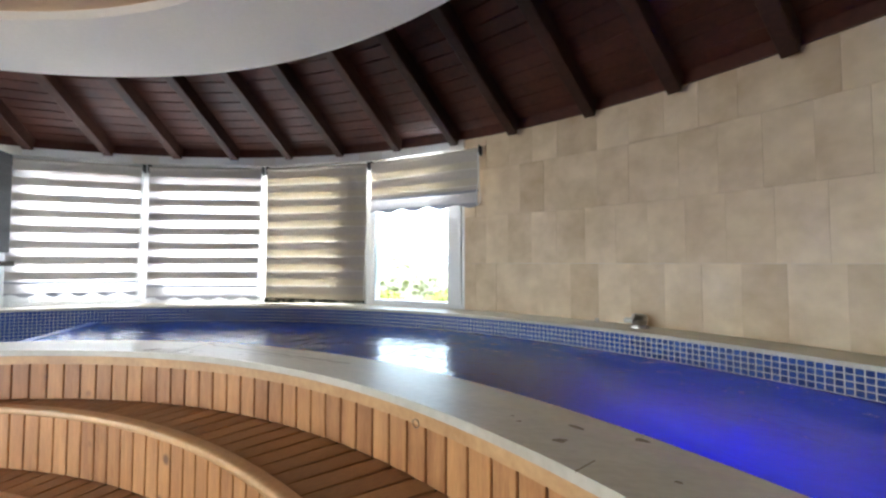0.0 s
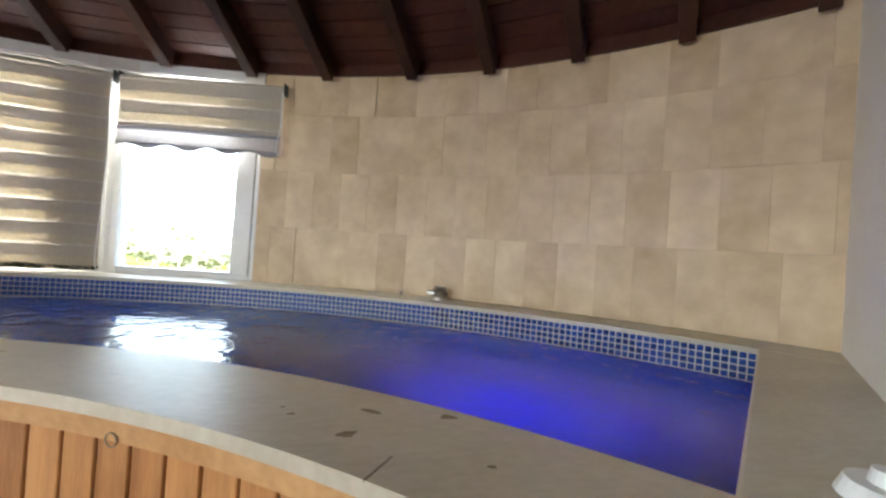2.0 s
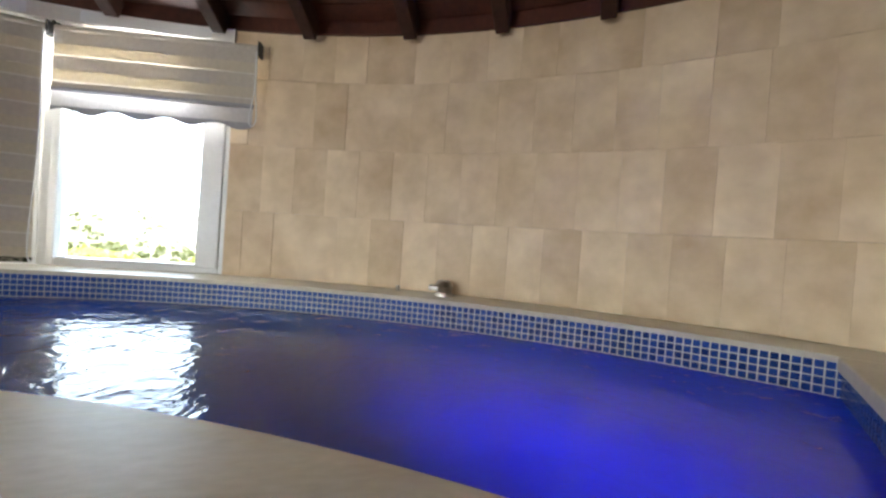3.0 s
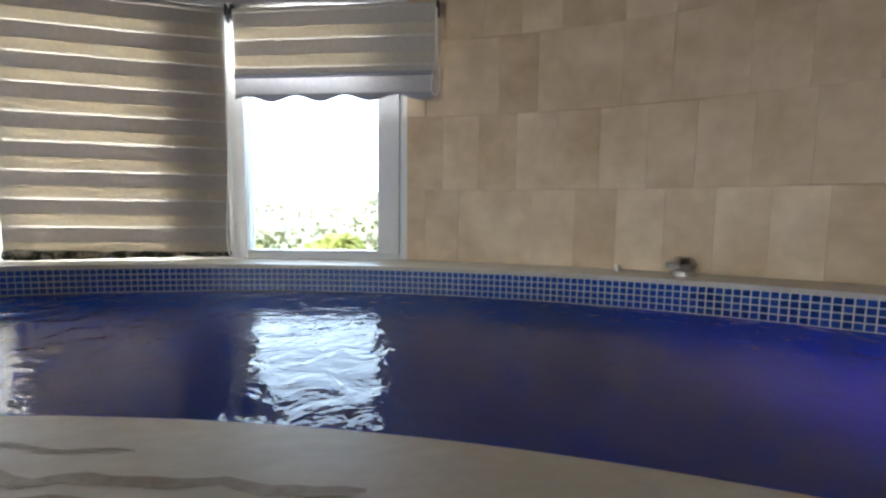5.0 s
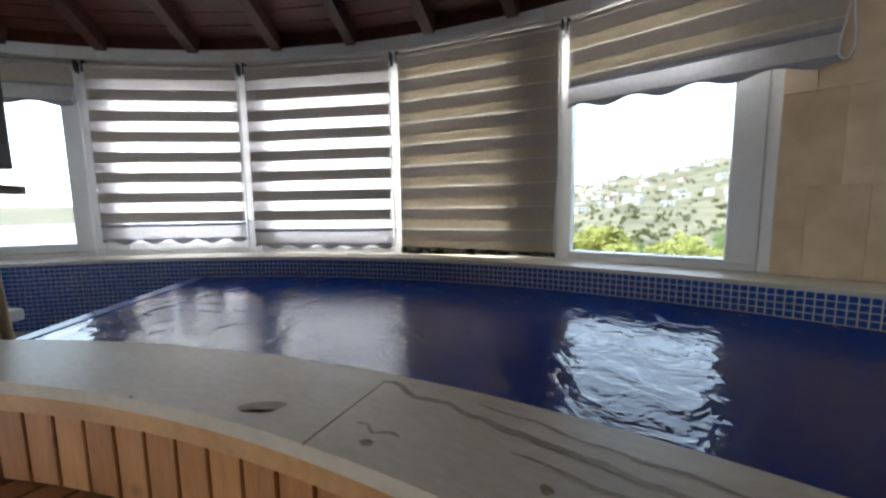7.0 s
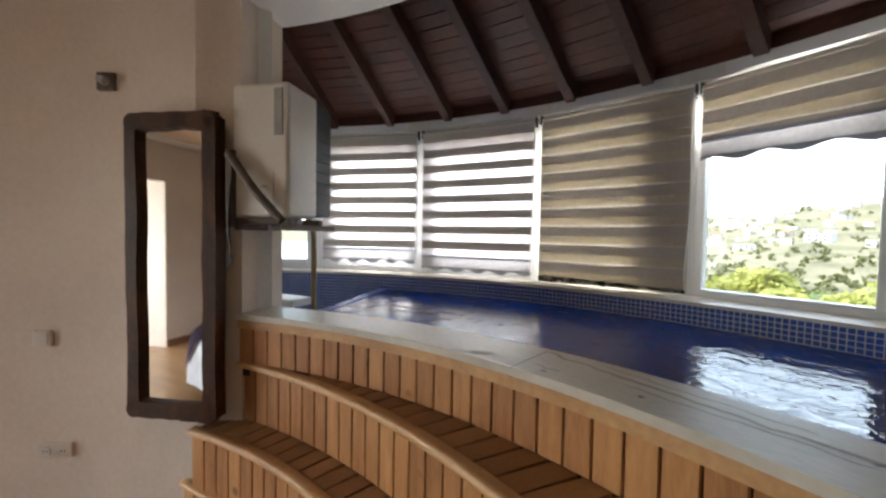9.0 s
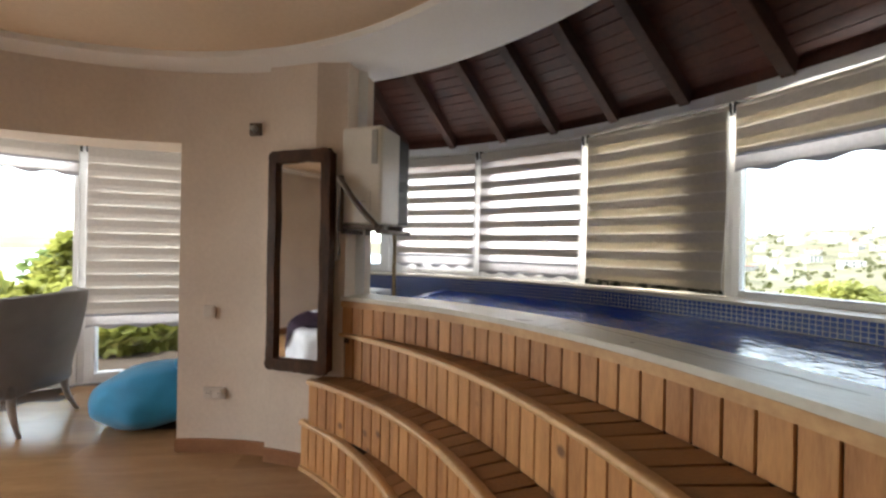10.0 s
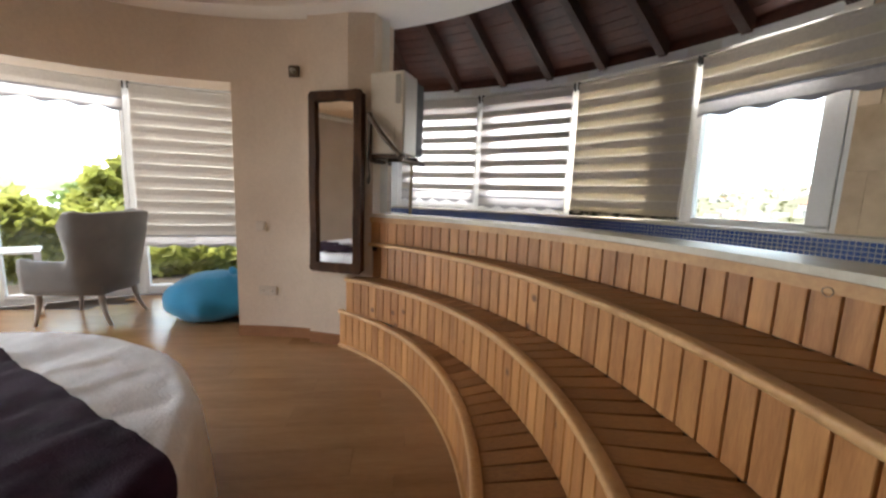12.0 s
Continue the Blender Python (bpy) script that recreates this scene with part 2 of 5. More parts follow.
LINEN = material("white_quilt", (0.62, 0.62, 0.65), (0.77, 0.77, 0.80), 0.8, scale=9, fine=120, bump=0.5, depth=0.02, sheen=0.1)
PURPLE = material("dark_purple_throw", (0.016, 0.006, 0.016), (0.040, 0.017, 0.038), 0.85, scale=9, fine=200, bump=0.6, spec=0.08, depth=0.01)
RED = material("red_cloth", (0.28, 0.01, 0.02), (0.40, 0.02, 0.03), 0.75, scale=9, fine=150)
GLASS = clear_glass("window_glass")
WATER = water_material()
STAIN = material("dark_spot", (0.16, 0.12, 0.08), (0.30, 0.24, 0.16), 0.6, scale=30, fine=120, bump=0.2)
VEIN = material("stone_vein", (0.25, 0.195, 0.13), (0.41, 0.345, 0.26), 0.5, scale=14, fine=90, bump=0.2)
def leafy(name, dark, light):
    m = material(name, dark, light, 0.55, scale=3, fine=30, bump=0.0)
    nt = m.node_tree
    b, out = nt.nodes["Principled BSDF"], nt.nodes["Material Output"]
    tl, mx = nt.nodes.new("ShaderNodeBsdfTranslucent"), nt.nodes.new("ShaderNodeMixShader")
    nt.links.new(b.inputs["Base Color"].links[0].from_socket, tl.inputs[0])
    mx.inputs[0].default_value = 0.5
    nt.links.new(b.outputs[0], mx.inputs[1])
    nt.links.new(tl.outputs[0], mx.inputs[2])
    nt.links.new(mx.outputs[0], out.inputs[0])
    return m


LEAF = leafy("leaf_green", (0.21, 0.225, 0.042), (0.47, 0.455, 0.13))
LEAF_DARK = leafy("leaf_deep_green", (0.12, 0.17, 0.05), (0.25, 0.30, 0.11))
BARK = material("bark", (0.06, 0.045, 0.032), (0.14, 0.11, 0.08), 0.85, scale=8, fine=60, bump=0.5)
EARTH = material("dry_hillside", (0.075, 0.068, 0.028), (0.20, 0.17, 0.10), 0.95, scale=0.03, fine=0.5, bump=0.0, contrast=(0.4, 0.62))
HILL_LEAF = leafy("olive_tree_leaves", (0.045, 0.052, 0.011), (0.12, 0.12, 0.028))
HOUSE_WHITE = material("white_render", (0.34, 0.32, 0.29), (0.52, 0.50, 0.47), 0.85, scale=0.5, fine=6, bump=0.05)
HOUSE_ROOF = material("terracotta_roof", (0.30, 0.10, 0.06), (0.42, 0.17, 0.10), 0.85, scale=0.8, fine=9)
HOUSE_GLASS = material("dark_house_window", (0.03, 0.035, 0.04), (0.06, 0.07, 0.08), 0.2, scale=2, fine=9)
SWITCH_PLATE = material("cream_switch_plastic", (0.60, 0.53, 0.46), (0.68, 0.61, 0.54), 0.45, scale=6, fine=60, bump=0.03)
# distant haze is mixed into the sea's base colour
SEA = material("haze_tinted_sea", (0.30, 0.36, 0.41), (0.40, 0.46, 0.51), 0.35, scale=0.01, fine=0.2, bump=0.05)
PALE_BOX = material("pale_box", (0.62, 0.63, 0.62), (0.74, 0.75, 0.74), 0.5, scale=4, fine=40)
POOL_LAMP = glow("pool_lamp_lens", (0.05, 0.12, 1.0), 9.0)


# ---- building helpers ----
def part(name, bm, mat, parent=None, label="", smooth=False):
    me = bpy.data.meshes.new(name)
    bmesh.ops.recalc_face_normals(bm, faces=bm.faces)
    bm.to_mesh(me)
    bm.free()
    me.materials.append(mat)
    if smooth:
        me.shade_smooth()
    ob = new(name, me)
    ob.parent = parent
    return tagged(ob, label) if label else ob


def shared(name, me, m, parent):
    ob = new(name, me)
    ob.matrix_world = m
    ob.parent = parent
    return ob


def mesh_of(bm, mat, name="piece"):
    me = bpy.data.meshes.new(name)
    bmesh.ops.recalc_face_normals(bm, faces=bm.faces)
    bm.to_mesh(me)
    bm.free()
    me.materials.append(mat)
    return me


def thing(name, label, category, group="", m=None, kind=""):
    ob = new(name)
    if m is not None:
        ob.matrix_world = m
    return tagged(ob, label, category, group, kind)


def add_box(bm, sx, sy, sz, m=None, bevel=0.0, segs=2):
    made = bmesh.ops.create_cube(bm, size=1.0, matrix=(m or Matrix()) @ Matrix.Diagonal((sx, sy, sz, 1)))
    if bevel:
        edges = list({e for v in made["verts"] for e in v.link_edges})
        bmesh.ops.bevel(bm, geom=edges, offset=bevel, segments=segs, affect="EDGES", profile=0.5)
    return bm


def box(sx, sy, sz, m=None, bevel=0.0, segs=2):
    return add_box(bmesh.new(), sx, sy, sz, m, bevel, segs)


def strip(inner, outer, z0, z1, angles, centre):
    """A solid that follows an arc: inner and outer are radii, or functions of the angle in degrees."""
    bm = bmesh.new()
    rings = []
    for a in angles:
        r0 = inner(a) if callable(inner) else inner
        r1 = outer(a) if callable(outer) else outer
        low, high = (z0(a), z1(a)) if callable(z0) else (z0, z1)
        c, s = math.cos(radians(a)), math.sin(radians(a))
        rings.append([bm.verts.new((centre[0] + r * c, centre[1] + r * s, z)) for r, z in ((r0, low), (r1, low), (r1, high), (r0, high))])
    for p, q in zip(rings, rings[1:]):
        for i in range(4):
            bm.faces.new((p[i], p[(i + 1) % 4], q[(i + 1) % 4], q[i]))
    bm.faces.new(rings[0])
    bm.faces.new(rings[-1])
    return bm


def span(a0, a1, step=2.0):
    n = max(1, round(abs(a1 - a0) / step))
    return [a0 + (a1 - a0) * i / n for i in range(n + 1)]


def polar(centre, r, az, z=0.0):
    return Vector((centre[0] + r * math.cos(radians(az)), centre[1] + r * math.sin(radians(az)), z))


def circle_from(centre, ring_centre, ring_r):
    """The radius, seen from centre, of another circle as a function of the angle."""
    ox, oy = centre[0] - ring_centre[0], centre[1] - ring_centre[1]

    def radius(a):
        c, s = math.cos(radians(a)), math.sin(radians(a))
        b = ox * c + oy * s
        return -b + math.sqrt(max(0.0, b * b - (ox * ox + oy * oy - ring_r * ring_r)))

    return radius


def tube(points, radius, mat, name, parent, label="", res=8):
    """A round bar along points."""
    cu = bpy.data.curves.new(name, "CURVE")
    cu.dimensions, cu.bevel_depth, cu.bevel_resolution, cu.resolution_u = "3D", radius, 2, res
    sp = cu.splines.new("BEZIER")
    sp.bezier_points.add(len(points) - 1)
    for bp, p in zip(sp.bezier_points, points):
        bp.co, bp.handle_left_type, bp.handle_right_type = p, "AUTO", "AUTO"
    cu.use_fill_caps = True
    tmp = bpy.data.objects.new("tmp", cu)
    me = bpy.data.meshes.new_from_object(tmp)
    bpy.data.objects.remove(tmp)
    me.name = name
    me.materials.clear()
    me.materials.append(mat)
    me.shade_smooth()
    ob = new(name, me)
    ob.parent = parent
    return tagged(ob, label) if label else ob


# ---- plan ----
ROOM = (0.27, 0.12)          # middle of the round bedroom
HALL = (0.0, 0.0)            # middle of the outer wall's circle
R_WALL = 4.69                # inner face of the outer wall
R_IN, R_OUT = 2.59, 2.88     # bedroom wall
Z_COPE, Z_WATER, Z_TOP = 1.095, 0.955, 2.558
A_ENDS = (130.0, 128.0, 126.0, 124.5)   # left ends of the four risers
A_LEFT, A_RIGHT = 124.5, 22.0   # ends of the stepped front, seen from ROOM
cope_in = circle_from(ROOM, (0.25, 0.05), 2.61)
cope_out = circle_from(ROOM, (0.30, 0.12), 2.79)
lip3 = circle_from(ROOM, (-0.09, -0.33), 2.80)
lip2 = circle_from(ROOM, (-0.22, 0.12), 2.18)
lip1 = circle_from(ROOM, (-0.53, 0.15), 2.045)
outer = circle_from(ROOM, HALL, R_WALL)
ledge = circle_from(ROOM, HALL, 4.43)
Z_LIPS = (0.31, 0.59, 0.865)


def structure(name, bm, mat, label, category, smooth=False):
    ob = part(name, bm, mat, None, label, smooth)
    return tagged(ob, category=category, kind="structure")


# floors
bm = bmesh.new()
bmesh.ops.create_circle(bm, cap_ends=True, radius=5.2, segments=64, matrix=Matrix.Translation((0, 0, -0.03)))
floor = structure("floor", bm, GAP, "warm oak laminate floor of the round bedroom", "floor")

# bedroom wall: pillar, lintel over the bay, plain wall behind
structure("wall_pillar", strip(R_IN, R_OUT, 0, Z_TOP, span(136.2, 150.6), ROOM), PLASTER, "cream plastered wall pillar with a wall socket", "wall")
structure("wall_pillar_end", strip(lambda a: 2.532 + 0.06 * min(1.0, max(0.0, (128.5 - a) / 4.0)), R_OUT, 0, Z_TOP, span(124.3, 136.2, 0.85), ROOM), PLASTER, "cream plastered end of the wall beside the steps", "wall")
structure("wall_lintel", strip(R_IN, R_OUT, 2.08, Z_TOP, span(150.6, 226), ROOM), PLASTER, "cream plastered lintel over the window bay", "wall")
structure("wall_back", strip(R_IN, R_OUT, 0, Z_TOP, span(226, 396), ROOM), PLASTER, "plain cream plastered wall of the round room", "wall")

# ceiling: white ring and tan disc, a shallow tray
structure("ceiling_ring", strip(2.38, 2.885, Z_TOP, Z_TOP + 0.9, span(0, 360, 3), ROOM), WHITE_PLASTER, "white plastered ring round the bedroom ceiling", "ceiling")
bm = bmesh.new()
bmesh.ops.create_circle(bm, cap_ends=True, radius=2.39, segments=96, matrix=Matrix.Translation((*ROOM, Z_TOP + 0.04)))
structure("ceiling", bm, TAN_PAINT, "tan painted round bedroom ceiling", "ceiling")

# outer wall
Z_EAVE = 2.62
structure("wall_below_windows", strip(R_WALL - 0.02, R_WALL + 0.25, -1.0, Z_COPE - 0.03, span(36, 150), HALL), SKY_SIDE, "outer wall under the windows", "wall")
structure("wall_stone_backing", strip(R_WALL + 0.015, R_WALL + 0.25, Z_COPE - 0.03, 2.78, span(36, 78), HALL), GROUT, "curved wall behind the stone tiles", "wall")
structure("wall_above_windows", strip(R_WALL - 0.02, R_WALL + 0.25, 2.50, 2.76, span(78, 150), HALL), SKY_SIDE, "white band above the window blinds", "wall")
structure("wall_window_end", strip(R_WALL - 0.02, R_WALL + 0.25, Z_COPE - 0.03, 2.78, span(142.5, 150), HALL), SKY_SIDE, "white wall beside the last window", "wall")
u = Vector((math.cos(radians(37.7)), math.sin(radians(37.7)), 0))
mid = u * 3.72
structure("wall_end", box(2.25, 0.2, 3.9, Matrix.Translation(mid + Vector((0.0618, -0.0795, 1.6))) @ pose(0, 0, 0, 0, 0, 37.7), 0.004), WHITE_PLASTER, "smooth plastered end wall of the pool", "wall")
a, b2 = polar(ROOM, 2.75, 123.5), polar(HALL, 4.72, 147)
d = b2 - a
structure("wall_pool_left", box(d.length, 0.2, 3.9, Matrix.Translation((a + b2) / 2 + Vector((d.y, -d.x, 0)).normalized() * -0.1 + Vector((0, 0, 1.6))) @ pose(0, 0, 0, 0, 0, math.degrees(math.atan2(d.y, d.x)))), SKY_SIDE, "white end wall behind the heater box", "wall")

# bay walls and floor
structure("wall_bay_right", box(1.7, 0.15, 2.6, Matrix.Translation((-2.95, 1.74, 1.3)) @ pose(0, 0, 0, 0, 0, 168)), PLASTER, "plastered side wall of the window bay", "wall")
structure("wall_bay_left", box(1.7, 0.15, 2.6, Matrix.Translation((-2.0, -2.95, 1.3)) @ pose(0, 0, 0, 0, 0, 232)), PLASTER, "plastered far side wall of the window bay", "wall")
structure("ceiling_bay", strip(R_OUT - 0.01, 4.5, 2.40, 2.5, span(150, 232), ROOM), WHITE_PLASTER, "white ceiling of the window bay", "ceiling")

# pool
structure("pool_basin", strip(cope_out, ledge, -0.20, -0.15, span(A_LEFT, 38, 2), ROOM), BASIN, "blue tiled bottom of the indoor pool", "pool")
structure("pool_wall_inner", strip(lambda a: cope_out(a) - 0.1, lambda a: cope_out(a) - 0.004, -0.25, Z_COPE - 0.04, span(A_LEFT, 30, 2), ROOM), BASIN, "blue tiled inner wall of the pool", "pool")
structure("pool_wall_outer", strip(lambda a: ledge(a) + 0.006, lambda a: ledge(a) + 0.2, -0.25, Z_COPE - 0.021, span(140, 34, 2), ROOM), GROUT, "pool wall with a mosaic band", "pool")
water = structure("water", strip(lambda a: cope_out(a) - 0.002, lambda a: ledge(a) + 0.004, Z_WATER - 0.003, Z_WATER, span(A_LEFT, 34, 1.5), ROOM), WATER, "deep blue rippled pool water", "water")
structure("pool_weir", strip(lambda a: cope_out(a) - 0.002, lambda a: ledge(a) + 0.004, -0.2, Z_WATER + 0.004, [A_LEFT + 0.02, A_LEFT + 0.55, A_LEFT + 1.1], ROOM), BASIN, "narrow blue tiled overflow edge at the pool's end", "pool")
structure("pool_gutter", strip(lambda a: 2.70, lambda a: ledge(a) + 0.004, 0.35, 0.40, span(A_LEFT + 1.12, 141, 2), ROOM), BASIN, "dark blue tiled gutter beyond the overflow edge", "pool")
structure("coping", strip(lambda a: cope_in(a), cope_out, Z_COPE - 0.026, Z_COPE, span(A_LEFT, 30, 1.5), ROOM), COPING, "worn travertine coping along the pool", "coping")
structure("pool_ledge", strip(lambda a: ledge(a), lambda a: outer(a) + 0.05, Z_COPE - 0.02, Z_COPE, span(143, 34, 1.5), ROOM), COPING, "narrow travertine ledge under the windows", "ledge")
structure("pool_end_ledge", box(1.9, 0.33, 0.05, Matrix.Translation(u * 3.68 + Vector((-u.y, u.x, 0)) * 0.095 + Vector((0, 0, Z_COPE - 0.027))) @ pose(0, 0, 0, 0, 0, 37.7), 0.006), COPING, "wide travertine ledge at the pool's end", "ledge")
structure("pool_wall_end", box(1.9, 0.2, 1.25, Matrix.Translation(u * 3.68 + Vector((-u.y, u.x, 0)) * 0.145 + Vector((0, 0, 0.40))) @ pose(0, 0, 0, 0, 0, 37.7)), BASIN, "blue tiled end wall of the pool", "pool")

# steps
backs = (lip2, lip3, cope_in)
for i, (lip, back, z) in enumerate(zip((lip1, lip2, lip3), backs, Z_LIPS)):
    structure("step_%d" % (i + 1), strip(lambda a: lip(a) + 0.045, lambda a: back(a) + 0.06, 0.0 if i == 0 else Z_LIPS[i - 1] - 0.02, z - 0.026, span(A_ENDS[i], A_RIGHT, 2), ROOM), GAP, "curved pine step up to the pool", "step")
structure("step_4", strip(lambda a: cope_in(a) + 0.03, cope_out, 0.8, Z_COPE - 0.027, span(A_LEFT, A_RIGHT, 2), ROOM), GAP, "curved pine front under the pool coping", "step")

# dark timber roof
def roof_z(r):
    return 2.678 + (4.62 - r) * 0.392


bm = bmesh.new()
rafter_az = [136.5, 129.4, 121.9, 114.4, 107.5, 100.5, 93.7, 86.1, 78.9, 72.2, 64.7, 58.2, 51.7, 45.2, 38.9]
for a0, a1 in zip([144] + rafter_az, rafter_az + [33]):
    r = 2.55
    while r < 4.95:
        r1 = min(r + 0.092, 4.95)
        quad = []
        for rr, aa in ((r, a0), (r1, a0), (r1, a1), (r, a1)):
            p = polar(HALL, rr, aa)
            quad.append((p.x, p.y, roof_z(rr)))
        low = [bm.verts.new(q) for q in quad]
        top = [bm.verts.new((q[0], q[1], q[2] + 0.02)) for q in quad]
        bm.faces.new(low)
        bm.faces.new(top)
        for k in range(4):
            bm.faces.new((low[k], low[(k + 1) % 4], top[(k + 1) % 4], top[k]))
        r = r1 + 0.009
for a0, a1 in zip([144] + rafter_az, rafter_az + [33]):
    vs = []
    for rr, aa in ((2.5, a0), (5.0, a0), (5.0, a1), (2.5, a1)):
        p = polar(HALL, rr, aa)
        vs.append(bm.verts.new((p.x, p.y, roof_z(rr) + 0.03)))
    bm.faces.new(vs)
timber = structure("ceiling_timber", bm, ROOF_WOOD, "dark stained timber ceiling over the pool", "ceiling")
for az in rafter_az:
    r0, r1 = 2.55, 4.655
    drop = 0.055 if az > 80 else 0.073
    p0, p1 = polar(HALL, r0, az, roof_z(r0) - drop), polar(HALL, r1, az, roof_z(r1) - drop)
    dd = p1 - p0
    m = Matrix.Translation((p0 + p1) / 2) @ dd.to_track_quat("X", "Z").to_matrix().to_4x4()
    part("rafter", box(dd.length, 0.075, 0.135, m, 0.006), RAFTER_WOOD, timber)
structure("wall_plate", strip(4.665, 4.685, 2.585, 2.72, span(34, 150, 2), HALL), ROOF_WOOD, "dark timber plate between the rafter ends", "trim")
structure("eave", strip(4.96, 5.75, 2.44, 2.50, span(70, 150, 3), HALL), HOUSE_ROOF, "terracotta roof overhang outside the windows", "eave")

# bay floor edge and laminate planks come last; baseboards
structure("baseboard", strip(2.575, 2.589, 0.0, 0.088, span(136.2, 150.6), ROOM), BASEBOARD, "brown wooden baseboard along the pillar", "baseboard")
structure("baseboard_end", strip(2.517, 2.531, 0.0, 0.088, span(129.6, 136.2), ROOM), BASEBOARD, "brown wooden baseboard beside the steps", "baseboard")
structure("baseboard_back", strip(2.575, 2.589, 0.0, 0.088, span(226, 380), ROOM), BASEBOARD, "brown wooden baseboard of the round wall", "baseboard")


# ---- windows and blinds ----
def facet(p0, p1):
    """Local frame of a straight window: x runs along it to the right as seen from inside, y points out."""
    x = (p1 - p0).normalized()
    y = Vector((-x.y, x.x, 0))
    return Matrix((( x.x, y.x, 0, p0.x), (x.y, y.y, 0, p0.y), (0, 0, 1, 0), (0, 0, 0, 1))), (p1 - p0).length


def bar(name, x0, x1, z0, z1, y0, y1, mat, parent, bevel=0.006, label=""):
    m = Matrix.Translation(((x0 + x1) / 2, (y0 + y1) / 2, (z0 + z1) / 2))
    return part(name, box(x1 - x0, y1 - y0, z1 - z0, m, bevel), mat, parent, label)


def window(name, p0, p1, g0, g1, zb, zg0, zg1, zt, label):
    """White window from p0 to p1 with one pane between g0 and g1 along it."""
    m, length = facet(p0, p1)
    w = thing(name, label, "window", kind="structure", m=m)
    bar("window_frame", 0, 0.05, zb, zt, -0.01, 0.09, PVC, w)
    bar("window_frame", length - 0.05, length, zb, zt, -0.01, 0.09, PVC, w)
    bar("window_frame", 0.051, length - 0.051, zb, zb + 0.045, -0.008, 0.09, PVC, w)
    bar("window_frame", 0.051, length - 0.051, zt - 0.06, zt, -0.008, 0.09, PVC, w)
    if g0 > 0.24:
        bar("panel", 0.051, g0 - 0.062, zb + 0.046, zt - 0.061, 0.012, 0.07, PVC, w)
    if length - g1 > 0.24:
        bar("panel", g1 + 0.062, length - 0.051, zb + 0.046, zt - 0.061, 0.012, 0.07, PVC, w)
    a = g0 - 0.06 if g0 > 0.24 else 0.052
    b = g1 + 0.06 if length - g1 > 0.24 else length - 0.052
    sash = bar("sash", a, g0, zb + 0.046, zt - 0.061, -0.022, 0.06, PVC, w)
    bar("sash", g1, b, zb + 0.046, zt - 0.061, -0.022, 0.06, PVC, w)
    bar("sash", g0 + 0.001, g1 - 0.001, zb + 0.046, zg0, -0.022, 0.06, PVC, w)
    bar("sash", g0 + 0.001, g1 - 0.001, zg1, zt - 0.061, -0.022, 0.06, PVC, w)
    pane = bar("pane", g0 - 0.008, g1 + 0.008, zg0 - 0.008, zg1 + 0.008, 0.02, 0.026, GLASS, w, 0.0)
    pane.visible_shadow = False
    return w, m, length


def scallop(x0, x1, z0, drop, waves, thick=0.0025):
    """A hem strip whose lower edge runs in waves."""
    bm = bmesh.new()
    n = waves * 12
    rows = []
    for i in range(n + 1):
        x = x0 + (x1 - x0) * i / n
        low = z0 - drop * (0.62 + 0.38 * math.cos(2 * math.pi * waves * i / n + math.pi * 0.5))
        rows.append([bm.verts.new((x, y, z)) for y, z in ((0, z0), (0, low), (thick, low), (thick, z0))])
    for p, q in zip(rows, rows[1:]):
        for k in range(4):
            bm.faces.new((p[k], p[(k + 1) % 4], q[(k + 1) % 4], q[k]))
    bm.faces.new(rows[0])
    bm.faces.new(rows[-1])
    return bm


def cloth(x0, x1, z0, z1, y, sag=0.0012, thick=0.0016, seed=0.0):
    """A slightly wavy upright strip of fabric."""
    bm = bmesh.new()
    n = 14
    rows = []
    for i in range(n + 1):
        x = x0 + (x1 - x0) * i / n
        d = sag * noise.noise((x * 3.1, z0 * 2.3 + seed, 0.4))
        e = sag * noise.noise((x * 3.1, z1 * 2.3 + seed, 0.4))
        rows.append([bm.verts.new(v) for v in ((x, y + d, z0), (x, y + d + thick, z0), (x, y + e + thick, z1), (x, y + e, z1))])
    for p, q in zip(rows, rows[1:]):
        for k in range(4):
            bm.faces.new((p[k], p[(k + 1) % 4], q[(k + 1) % 4], q[k]))
    bm.faces.new(rows[0])
    bm.faces.new(rows[-1])
    return bm


